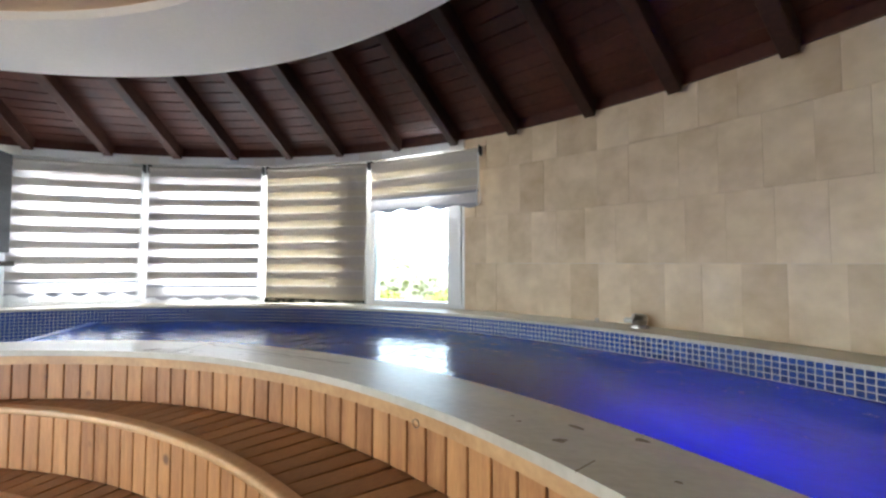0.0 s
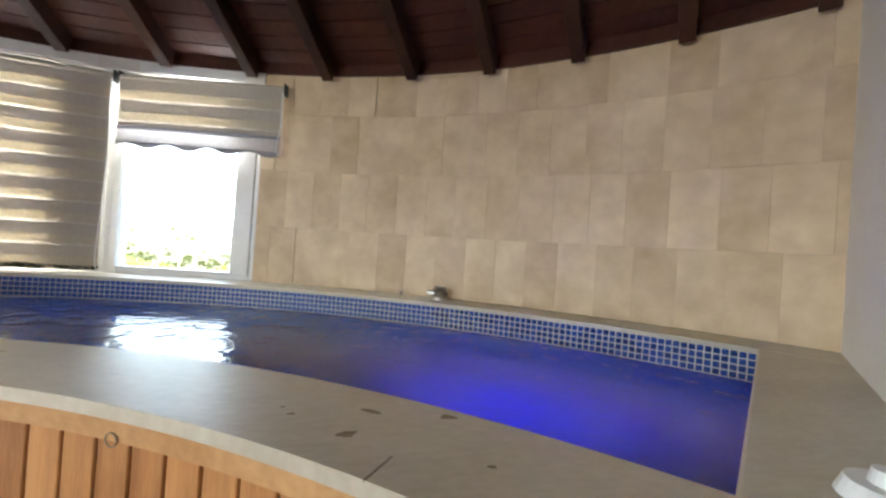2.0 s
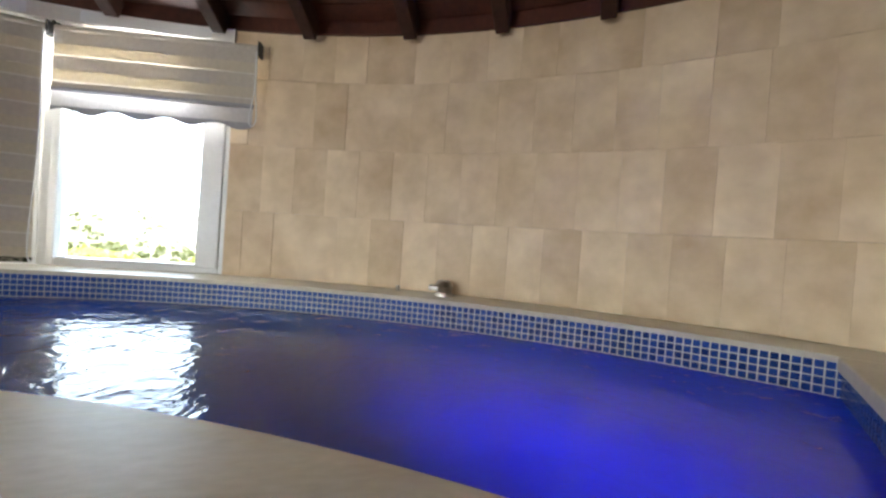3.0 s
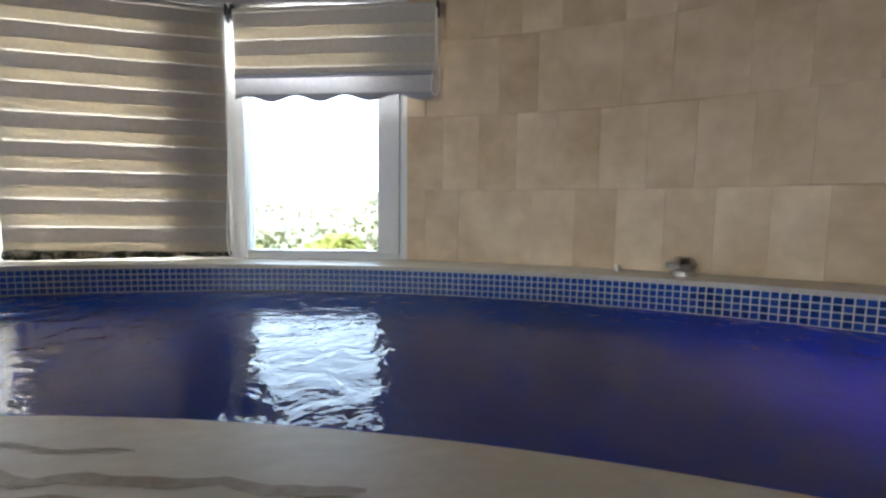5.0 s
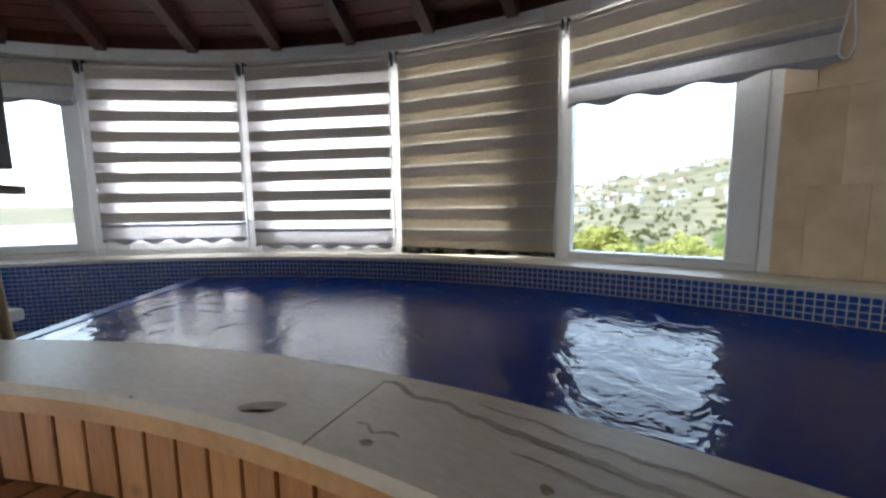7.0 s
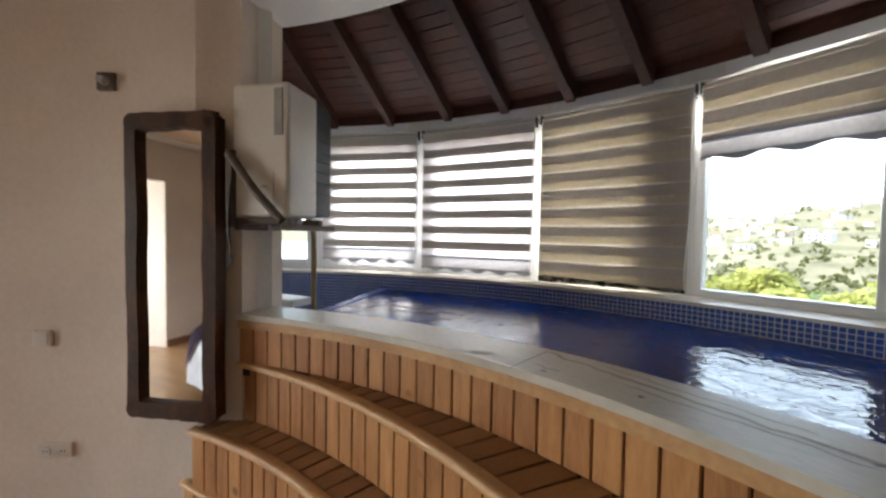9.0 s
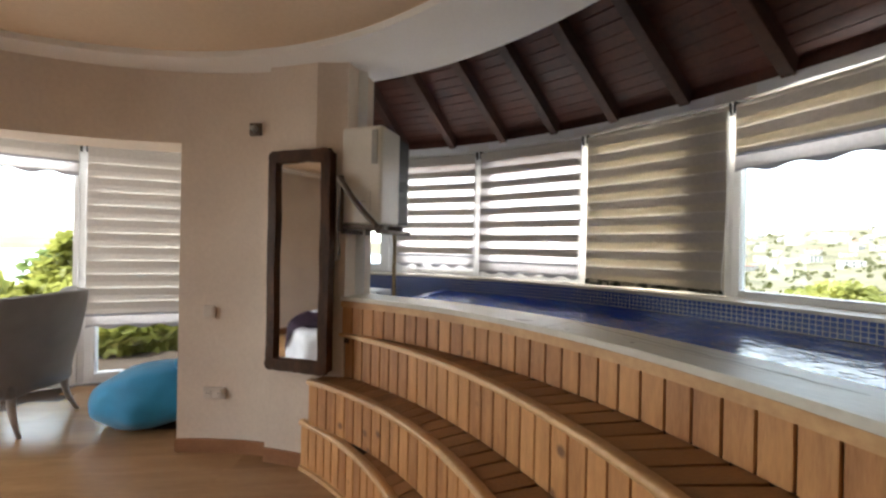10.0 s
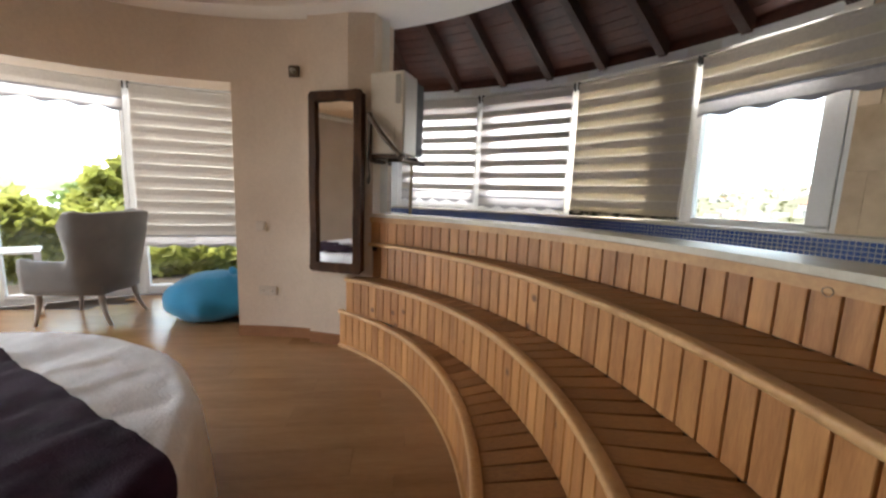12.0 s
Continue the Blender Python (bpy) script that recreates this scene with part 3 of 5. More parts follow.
def blind(p0, p1, z_top, z_low, closed, label, pitch=0.146, waves=4, chain=True, hem_drop=0.15, mouldy=False, fab=None, back=None, hem=None):
    """Striped day-and-night roller blind hanging from p0 to p1; closed: the bands of its back layer fill the gaps."""
    fab, back, hem = fab or SHADE, back or SHADE_BACK, hem or HEM
    m, length = facet(p0, p1)
    t = thing("roller_blind", label, "window blind", "striped window blinds", m)
    a, b = 0.018, length - 0.018
    bm = bmesh.new()
    bmesh.ops.create_cone(bm, segments=20, radius1=0.026, radius2=0.026, depth=length - 0.02, cap_ends=True,
                          matrix=Matrix.Translation((length / 2, 0.028, z_top)) @ pose(0, 0, 0, 0, 90, 0))
    part("tube", bm, fab, t, smooth=False)
    for x in (0.006, length - 0.006):
        part("bracket", box(0.012, 0.06, 0.08, Matrix.Translation((x, 0.03, z_top)), 0.003), DARK_METAL, t, "small dark metal bracket")
    z, k = z_top - 0.012, 0
    rail = z_low + (0.03 if mouldy else hem_drop * 0.7 + 0.042)
    while z > rail + 0.01:
        lo = max(z - pitch * 0.52, rail)
        part("band", cloth(a, b, lo, z, 0.0, sag=0.0 if closed else 0.0012, seed=k), fab, t)
        if closed:
            lo2, hi2 = max(z - pitch * 0.93, rail), z - pitch * 0.46
            if hi2 > lo2 + 0.01:
                part("band", cloth(a, b, lo2, hi2, 0.002, sag=0.0, seed=k + 0.5), back, t)
            # added paler, more translucent strip draws the line of light between the bands
            lo3 = max(z - pitch, rail)
            if lo2 > lo3 + 0.0015:
                part("sheer_band", cloth(a, b, lo3 - 0.002, lo2 + 0.002, 0.004, sag=0.0, seed=k), LIGHT_LINE_BAY if fab is SHADE_BAY else LIGHT_LINE, t, "thin translucent strip added as the line of light between bands")
        else:
            lo2 = max(z - pitch, rail)
            if lo > lo2 + 0.005:
                part("sheer_band", cloth(a, b, lo2, lo, 0.001, seed=k), SHEER, t, "sheer net band")
        z -= pitch
        k += 1
    if mouldy:
        bm = bmesh.new()
        rows = []
        for i in range(41):
            f = i / 40
            r = 0.027 - 0.014 * f + 0.006 * noise.noise((f * 17, 0.3, 2.0))
            c = (a + (b - a) * f, 0.004 + 0.004 * noise.noise((f * 9, 4, 1)), z_low + 0.026 + 0.004 * noise.noise((f * 11, 7, 3)))
            rows.append([bm.verts.new((c[0], c[1] + r * 0.7 * math.cos(j * math.pi / 4), c[2] + r * math.sin(j * math.pi / 4))) for j in range(8)])
        for p, q in zip(rows, rows[1:]):
            for j in range(8):
                bm.faces.new((p[j], p[(j + 1) % 8], q[(j + 1) % 8], q[j]))
        bm.faces.new(rows[0])
        bm.faces.new(rows[-1])
        part("rolled_hem", bm, MOULD, t, "crumpled hem with dark mould", True)
    else:
        part("bottom_rail", box(length - 0.03, 0.016, 0.022, Matrix.Translation((length / 2, 0.004, rail - 0.006)), 0.005), hem, t)
        part("hem_band", cloth(a, b, rail - hem_drop * 0.7, rail - 0.018, 0.003, seed=3.3), HEM_NET, t, "pale net band above the hem")
        part("scalloped_hem", scallop(a, b, rail - hem_drop * 0.7, 0.042, waves), hem, t, "grey scalloped hem")
    if chain:
        x = length - 0.012
        tube([(x, -0.01, z_top - 0.02), (x + 0.004, -0.014, (z_top + z_low) / 2), (x - 0.004, -0.016, z_low + 0.02), (x + 0.016, -0.02, z_low + 0.03),
              (x + 0.012, -0.02, (z_top + z_low) / 2), (x + 0.006, -0.012, z_top - 0.03)], 0.0035, PVC, "pull_chain", t, "thin white pull chain")
    return t


def win_pt(az, r=R_WALL + 0.05):
    return polar(HALL, r, az)


JOINTS = [78.0, 90.0, 103.9, 118.1, 131.5, 144.0]
# panes as (start, end) along each window, from its left side
window("window_1", win_pt(90.15), win_pt(78.0), 0.055, 0.825, 1.085, 1.147, 2.40, 2.50, "white framed window beside the stone wall, clear pane")
window("window_2", win_pt(103.9), win_pt(90.0), 0.08, 0.80, 1.085, 1.147, 2.40, 2.50, "white framed window behind a closed blind")
window("window_3", win_pt(118.1), win_pt(103.9), 0.20, 1.10, 1.085, 1.205, 2.40, 2.50, "white framed window behind a half-open blind")
window("window_4", win_pt(131.5), win_pt(118.1), 0.20, 1.02, 1.085, 1.205, 2.40, 2.50, "white framed window behind a half-open striped blind")
window("window_5", win_pt(144.0), win_pt(131.5), 0.35, 0.87, 1.085, 1.195, 2.40, 2.50, "white framed window beside the heater")
rb = R_WALL - 0.03
blind(polar(HALL, rb, 89.9), Vector((1.135, 4.46, 0)), 2.452, 1.968, True, "striped roller blind rolled halfway up over a clear window", waves=4)
blind(polar(HALL, rb, 103.7), polar(HALL, rb, 90.1), 2.452, 1.10, True, "closed striped roller blind with a mouldy crumpled hem", mouldy=True)
blind(polar(HALL, rb, 117.9), polar(HALL, rb, 104.1), 2.452, 1.128, False, "striped roller blind with daylight between its bands", waves=5, fab=SHADE_OPEN)
blind(polar(HALL, rb, 131.3), polar(HALL, rb, 118.3), 2.452, 1.180, False, "striped roller blind let down beside the heater window", waves=5, fab=SHADE_OPEN)
blind(polar(HALL, rb, 143.8), polar(HALL, rb, 131.7), 2.452, 2.168, True, "short striped roller blind rolled up", waves=3)
for az0, az1 in zip(JOINTS, JOINTS[1:]):
    pm, ln = facet(win_pt(az1, R_WALL - 0.005), win_pt(az0, R_WALL - 0.005))
    p = part("trim", box(ln, 0.03, 0.075, Matrix.Translation((ln / 2, 0.012, 2.543)), 0.006), PVC, None, "white trim strip over the window blinds")
    p.matrix_world = pm
    tagged(p, category="trim", kind="structure")

# bay windows, floor to lintel
BAY = [(158.0, 173.6), (173.6, 189.2), (189.2, 205.0), (205.0, 221.0)]
for i, (az1, az0) in enumerate(BAY):
    q0, q1 = polar(ROOM, 4.22, az0), polar(ROOM, 4.22, az1)
    ln = (q1 - q0).length
    window("window_%d" % (6 + i), q0, q1, 0.09, ln - 0.09, 0.0, 0.10, 2.2, 2.38, "tall white framed window of the bay")
blind(polar(ROOM, 4.13, 173.4), polar(ROOM, 4.13, 158.2), 2.31, 0.545, True, "closed striped roller blind in the window bay", pitch=0.135, chain=False, fab=SHADE_BAY, back=SHADE_BAY_REAR)
blind(polar(ROOM, 4.13, 189.0), polar(ROOM, 4.13, 173.8), 2.31, 2.02, True, "striped roller blind rolled up over the bay window", pitch=0.135, chain=False, fab=SHADE_BAY, back=SHADE_BAY_REAR)

# daylight in the window openings, behind the blinds
for az, wdt, ht, zz, pw in ((98.6, 0.70, 1.22, 1.78, 17), (110.2, 0.9, 1.08, 1.72, 9), (124.1, 0.82, 1.08, 1.72, 9), (85.2, 0.75, 0.30, 2.26, 4)):
    p = polar(HALL, R_WALL * math.cos(radians(6.5)) + 0.03, az)
    window_light(p.x, p.y, zz, az, wdt, ht, pw)
# last two lamps fill the room from bay windows out of view, without blinds
for az, zz, ht, pw in ((165.8, 1.4, 1.6, 7), (181.4, 2.16, 0.2, 2), (197.1, 1.2, 2.0, 8), (213.0, 1.2, 2.0, 11)):
    p = polar(ROOM, 4.155 if az < 190 else 4.05, az)
    window_light(p.x, p.y, zz, az, 0.95, ht, pw)

# ---- mosaic, stone and boards ----
Z_TILE = Z_COPE - 0.022
PITCH = 0.0295
tile_me = mesh_of(box(0.0245, 0.006, 0.0245, None, 0.0015, 1), MOSAIC, "mosaic_tile")
pool_band = bpy.data.objects["pool_wall_outer"]
tile_verts, tile_faces = [], []


def mosaic_tile(p, az, z, near, holder):
    m = Matrix.Translation((p.x, p.y, z)) @ pose(0, 0, 0, 0, 0, az + 90)
    if near:
        shared("tile", tile_me, m, holder)
        return
    base = len(tile_verts)
    for x, y, zz in ((-1, -1, -1), (1, -1, -1), (1, -1, 1), (-1, -1, 1), (-1, 1, -1), (1, 1, -1), (1, 1, 1), (-1, 1, 1)):
        tile_verts.append(m @ Vector((x * 0.01225, y * 0.003, zz * 0.01225)))
    for f in ((4, 5, 6, 7), (0, 1, 5, 4), (1, 2, 6, 5), (2, 3, 7, 6), (3, 0, 4, 7)):
        tile_faces.append([base + k for k in f])


step = math.degrees(PITCH / 4.436)
n_cols = int((146 - 36.5) / step)
for i in range(n_cols):
    az = 36.5 + (i + 0.5) * step
    for row in range(6 if az < 121 else 15):
        z = Z_TILE - 0.013 - row * PITCH
        mosaic_tile(polar(HALL, 4.436, az), az, z, 41.5 < az < 61 and row < 5, pool_band)
end_wall = bpy.data.objects["pool_wall_end"]
v = Vector((-u.y, u.x, 0))
for i in range(56):
    for row in range(6):
        p = u * (2.78 + i * PITCH) + v * 0.248
        mosaic_tile(p, 37.7 - 90, Z_TILE - 0.013 - row * PITCH, False, end_wall)
me = bpy.data.meshes.new("mosaic")
me.from_pydata(tile_verts, [], tile_faces)
me.materials.append(MOSAIC)
rest = new("mosaic", me)
rest.parent = pool_band
tagged(rest, kind="stuff")

# stone tiles on the curved wall
stone_wall = bpy.data.objects["wall_stone_backing"]
rng = random.Random(5)
for row in range(4):
    z0 = Z_COPE + 0.002 + row * 0.402
    h = 0.4015
    az = 78.0
    widths = [2.5 if row % 2 else 1.3]
    while az > 37.6:
        wd = widths.pop() if widths else rng.choice((2.45, 2.45, 2.45, 2.6, 3.6, 4.9, 2.3))
        wd = min(wd, az - 37.2)
        mid_az = az - wd / 2
        arc = 2 * (R_WALL) * math.sin(radians(wd / 2))
        p = polar(HALL, R_WALL + 0.006 + rng.uniform(-0.0015, 0.0015), mid_az, z0 + h / 2)
        m = Matrix.Translation(p) @ pose(0, 0, 0, 0, 0, mid_az + 90 + rng.uniform(-0.25, 0.25))
        part("tile", box(arc - 0.0006, 0.022, h - 0.0006, m, 0.0008, 1), STONE, stone_wall)
        az -= wd

# coping slabs, spots and veins
coping = bpy.data.objects["coping"]


def blotch(x, y, rx, ry, turn, mat, name="stain"):
    """A flat worn mark, a hair above the stone."""
    bm = bmesh.new()
    ring = []
    for i in range(22):
        a = 2 * math.pi * i / 22
        k = 1 + 0.55 * noise.noise((math.cos(a) * 1.5 + x * 9, math.sin(a) * 1.5 + y * 9, 0.3))
        ring.append(bm.verts.new((rx * k * math.cos(a), ry * k * math.sin(a), 0)))
    bm.faces.new(ring)
    ob = part(name, bm, mat, coping)
    ob.matrix_world = pose(x, y, Z_COPE + 0.0008, 0, 0, turn)
    return ob


for x, y, rx, ry, turn in ((1.75, 2.29, 0.013, 0.009, 20), (1.93, 2.345, 0.014, 0.009, -10), (1.65, 2.37, 0.006, 0.004, 0), (1.63, 2.40, 0.004, 0.003, 0),
                           (1.79, 2.375, 0.016, 0.006, -30), (1.96, 2.18, 0.006, 0.004, 0), (0.15, 2.70, 0.009, 0.005, 20), (0.40, 2.73, 0.008, 0.007, 0), (-0.32, 2.60, 0.004, 0.003, 0)):
    blotch(x, y, rx * 1.15, ry * 1.15, turn, STAIN)
blotch(-0.075, 2.692, 0.034, 0.019, 30, VEIN)
blotch(-0.070, 2.680, 0.024, 0.006, 30, STAIN)


def vein(pts, width):
    bm = bmesh.new()
    rows = []
    for i, (x, y) in enumerate(pts):
        q = pts[min(i + 1, len(pts) - 1)]
        r = pts[max(i - 1, 0)]
        d = Vector((q[0] - r[0], q[1] - r[1], 0)).normalized()
        nrm = Vector((-d.y, d.x, 0)) * width * (0.5 + 0.5 * abs(noise.noise((x * 14, y * 14, 1))) + 0.2) * (0.35 if i in (0, len(pts) - 1) else 1)
        rows.append((bm.verts.new(Vector((x, y, Z_COPE + 0.0009)) + nrm), bm.verts.new(Vector((x, y, Z_COPE + 0.0009)) - nrm)))
    for p, q in zip(rows, rows[1:]):
        bm.faces.new((p[0], p[1], q[1], q[0]))
    return part("vein", bm, VEIN, coping)


def wander(x0, y0, x1, y1, n, amp, seed):
    return [(x0 + (x1 - x0) * i / n, y0 + (y1 - y0) * i / n + amp * noise.noise((i * 0.37, seed, 0))) for i in range(n + 1)]


vein(wander(0.05, 2.862, 0.95, 2.735, 40, 0.022, 1.0), 0.008)
vein(wander(0.25, 2.872, 0.70, 2.815, 18, 0.014, 2.0), 0.004)
vein(wander(0.34, 2.775, 0.78, 2.735, 16, 0.016, 3.0), 0.004)
vein(wander(0.10, 2.732, 0.185, 2.730, 8, 0.024, 4.0), 0.004)
for az, reach in ((94.5, 1.0), (53.6, 0.3)):
    r0 = cope_in(az) - 0.001
    r1 = r0 + (cope_out(az) - 0.04 - r0) * reach
    part("joint", strip(r0, r1, Z_COPE - 0.002, Z_COPE + 0.0007, [az - 0.03, az + 0.03], ROOM), STAIN, coping)

# boards of the steps
BOARD = 0.079


def along(radius, a0, a1, pitch):
    """Angles at equal distances along a curve given by its radius, from a0 down to a1."""
    out, a, left = [], a0, 0.0
    while a > a1:
        out.append(a)
        a -= math.degrees(pitch / math.hypot(radius(a), (radius(a + 0.5) - radius(a - 0.5)) / radians(1)))
    return out


def heading(radius, a):
    p, q = polar(ROOM, radius(a + 0.3), a + 0.3), polar(ROOM, radius(a - 0.3), a - 0.3)
    return math.degrees(math.atan2(q.y - p.y, q.x - p.x))


def sweep(profile, radius, angles):
    bm = bmesh.new()
    rows = []
    for a in angles:
        rows.append([bm.verts.new(polar(ROOM, radius(a) + dr, a, z)) for dr, z in profile])
    n = len(profile)
    for p, q in zip(rows, rows[1:]):
        for k in range(n):
            bm.faces.new((p[k], p[(k + 1) % n], q[(k + 1) % n], q[k]))
    bm.faces.new(rows[0])
    bm.faces.new(rows[-1])
    return bm


def round_nose(z, depth, height):
    r = 0.009
    pts = [(r - r * math.cos(radians(t)), z - height + r + r * math.sin(radians(t))) for t in (-90, -45, 0)]
    pts += [(r - r * math.cos(radians(t)), z - r + r * math.sin(radians(t))) for t in (0, 30, 60, 90)]
    return pts + [(depth, z), (depth, z - height)]


risers = [(lip1, 0.0, Z_LIPS[0] - 0.03, 0.020), (lip2, Z_LIPS[0], Z_LIPS[1] - 0.03, 0.020), (lip3, Z_LIPS[1], Z_LIPS[2] - 0.03, 0.020), (cope_in, Z_LIPS[2], Z_COPE - 0.028, 0.012)]
for i, (curve, z0, z1, inset) in enumerate(risers):
    holder = bpy.data.objects["step_%d" % (i + 1)]
    face = lambda a, c=curve, k=inset: c(a) + k
    h = z1 - z0
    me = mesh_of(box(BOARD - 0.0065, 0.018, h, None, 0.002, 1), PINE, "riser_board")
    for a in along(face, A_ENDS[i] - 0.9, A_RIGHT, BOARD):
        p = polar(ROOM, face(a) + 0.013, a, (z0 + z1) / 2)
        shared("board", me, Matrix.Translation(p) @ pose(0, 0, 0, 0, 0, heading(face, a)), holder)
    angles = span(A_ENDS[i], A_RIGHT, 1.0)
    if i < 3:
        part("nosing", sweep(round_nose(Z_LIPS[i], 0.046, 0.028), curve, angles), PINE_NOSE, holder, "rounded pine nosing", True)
    else:
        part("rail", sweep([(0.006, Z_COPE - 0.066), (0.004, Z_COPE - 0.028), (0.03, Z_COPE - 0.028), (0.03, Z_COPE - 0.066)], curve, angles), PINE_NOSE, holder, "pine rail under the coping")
    if i == 0:
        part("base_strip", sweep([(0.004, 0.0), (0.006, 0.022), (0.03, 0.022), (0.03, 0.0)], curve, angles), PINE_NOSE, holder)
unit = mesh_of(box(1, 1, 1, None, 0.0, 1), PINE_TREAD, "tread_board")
SKEW = (-11.0, -17.0, -20.0)      # the tread boards lie askew to the steps


def reach_to(p, way, curve, far):
    """How far from p along way a curve round the room lies."""
    lo, hi = 0.0, far
    for _ in range(24):
        k = (lo + hi) / 2
        q = p + way * k - Vector((*ROOM, 0))
        inside = q.to_2d().length < curve(math.degrees(math.atan2(q.y, q.x)))
        if inside == (far > 0):
            lo = k
        else:
            hi = k
    return (lo + hi) / 2


for i, (lip, back, z) in enumerate(zip((lip1, lip2, lip3), (lip2, lip3, cope_in), Z_LIPS)):
    holder = bpy.data.objects["step_%d" % (i + 1)]
    mid_r = lambda a, l=lip, b=back: (l(a) + b(a)) / 2
    for a in along(mid_r, A_ENDS[i] - 1.6, A_RIGHT + 1, BOARD / math.cos(radians(SKEW[i]))):
        if back(a) - lip(a) < 0.05:
            continue
        p = polar(ROOM, mid_r(a), a, z - 0.014)
        way = polar((0, 0), 1.0, a + SKEW[i])
        k0, k1 = reach_to(p, way, lambda b: lip(b) + 0.030, -0.9), reach_to(p, way, lambda b: back(b) + 0.034, 0.9)
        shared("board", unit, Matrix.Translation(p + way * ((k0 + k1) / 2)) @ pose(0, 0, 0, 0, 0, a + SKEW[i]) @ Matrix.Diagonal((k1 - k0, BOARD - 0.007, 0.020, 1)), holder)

ka = 64.9
kp = polar(ROOM, cope_in(ka) + 0.003, ka, Z_COPE - 0.062)
kx = Vector((math.sin(radians(ka)), -math.cos(radians(ka)), 0))
tube([kp + kx * 0.013 * math.cos(t_) + Vector((0, 0, 0.012 * math.sin(t_))) for t_ in (0, 1.0, 2.1, 3.1, 4.2, 5.2, 6.2)], 0.0014, STAIN, "knot", bpy.data.objects["step_4"], "dark ring of a knot")

# floor planks
plank = mesh_of(box(1.19, 0.188, 0.012, None, 0.0005, 1), FLOOR_WOOD, "plank")
rng = random.Random(3)
turn = 62.0
tm = pose(0, 0, 0, 0, 0, turn)
for j in range(-26, 27):
    off = rng.uniform(0, 1.2)
    for i in range(-5, 6):
        p = tm @ Vector((i * 1.1906 + off, j * 0.1884, -0.006))
        gap = (p - Vector((*ROOM, 0))).length
        if gap < 2.15 or (p.x < -0.9 and -2.6 < p.y < 1.7 and gap < 4.0) or (gap < 2.75 and p.x < 0.9):
            shared("plank", plank, Matrix.Translation(p) @ tm, floor)


# ---- things in the room ----
def mirror_thing():
    """Tall wall mirror in a thick frame of dark wood with natural edges."""
    p0, p1 = Vector((-1.505, 1.862, 0)), Vector((-1.160, 2.160, 0))
    m, ln = facet(p0, p1)
    m = m @ Matrix.Translation((0, 0.018, 0))
    t = thing("wall_mirror", "tall mirror in a dark live-edge wood frame", "mirror", m=m)
    z0, z1 = 0.612, 2.005
    n_seed = [0.0]

    def plank_bar(x0, x1, za, zb, upright):
        n_seed[0] += 7.3
        bm = bmesh.new()
        rows = []
        steps = 22
        for i in range(steps + 1):
            f = i / steps
            w1 = 0.010 * noise.noise((f * 4, n_seed[0], 0)) + 0.004 * noise.noise((f * 13, n_seed[0], 4))
            w2 = 0.007 * noise.noise((f * 4, n_seed[0] + 3, 1))
            if upright:
                z = za + (zb - za) * f
                ring = [(x0 + w1, 0.02, z), (x0 + 0.008 + w1, -0.035, z), (x1 - 0.008 + w2, -0.035, z), (x1 + w2, 0.02, z)]
            else:
                x = x0 + (x1 - x0) * f
                ring = [(x, 0.02, za + w1), (x, -0.034, za + 0.008 + w1), (x, -0.034, zb - 0.008 + w2), (x, 0.02, zb + w2)]
            rows.append([bm.verts.new(c) for c in ring])
        for p, q in zip(rows, rows[1:]):
            for k in range(4):
                bm.faces.new((p[k], p[(k + 1) % 4], q[(k + 1) % 4], q[k]))
        bm.faces.new(rows[0])
        bm.faces.new(rows[-1])
        ob = part("frame_board", bm, WALNUT, t)
        return ob

    plank_bar(0.0, 0.075, z0 + 0.04, z1 - 0.05, True)
    plank_bar(ln - 0.078, ln, z0 + 0.03, z1 - 0.03, True)
    plank_bar(0.03, ln - 0.03, z0, z0 + 0.085, False)
    plank_bar(0.035, ln - 0.025, z1 - 0.085, z1, False)
    for x, z, r in ((0.042, z0 + 0.045, 0.042), (0.048, z1 - 0.05, 0.044), (ln - 0.055, z0 + 0.05, 0.05), (ln - 0.055, z1 - 0.05, 0.052)):
        bm = bmesh.new()
        bmesh.ops.create_cone(bm, segments=20, radius1=r, radius2=r * 0.93, depth=0.053, cap_ends=True, matrix=Matrix.Translation((x, -0.0085, z)) @ pose(0, 0, 0, 90, 0, 0))
        part("frame_corner", bm, WALNUT, t)
    part("mirror_glass", box(ln - 0.135, 0.004, z1 - z0 - 0.15, Matrix.Translation((ln / 2 - 0.002, -0.004, (z0 + z1) / 2))), MIRROR, t, "clear mirror glass")


mirror_thing()


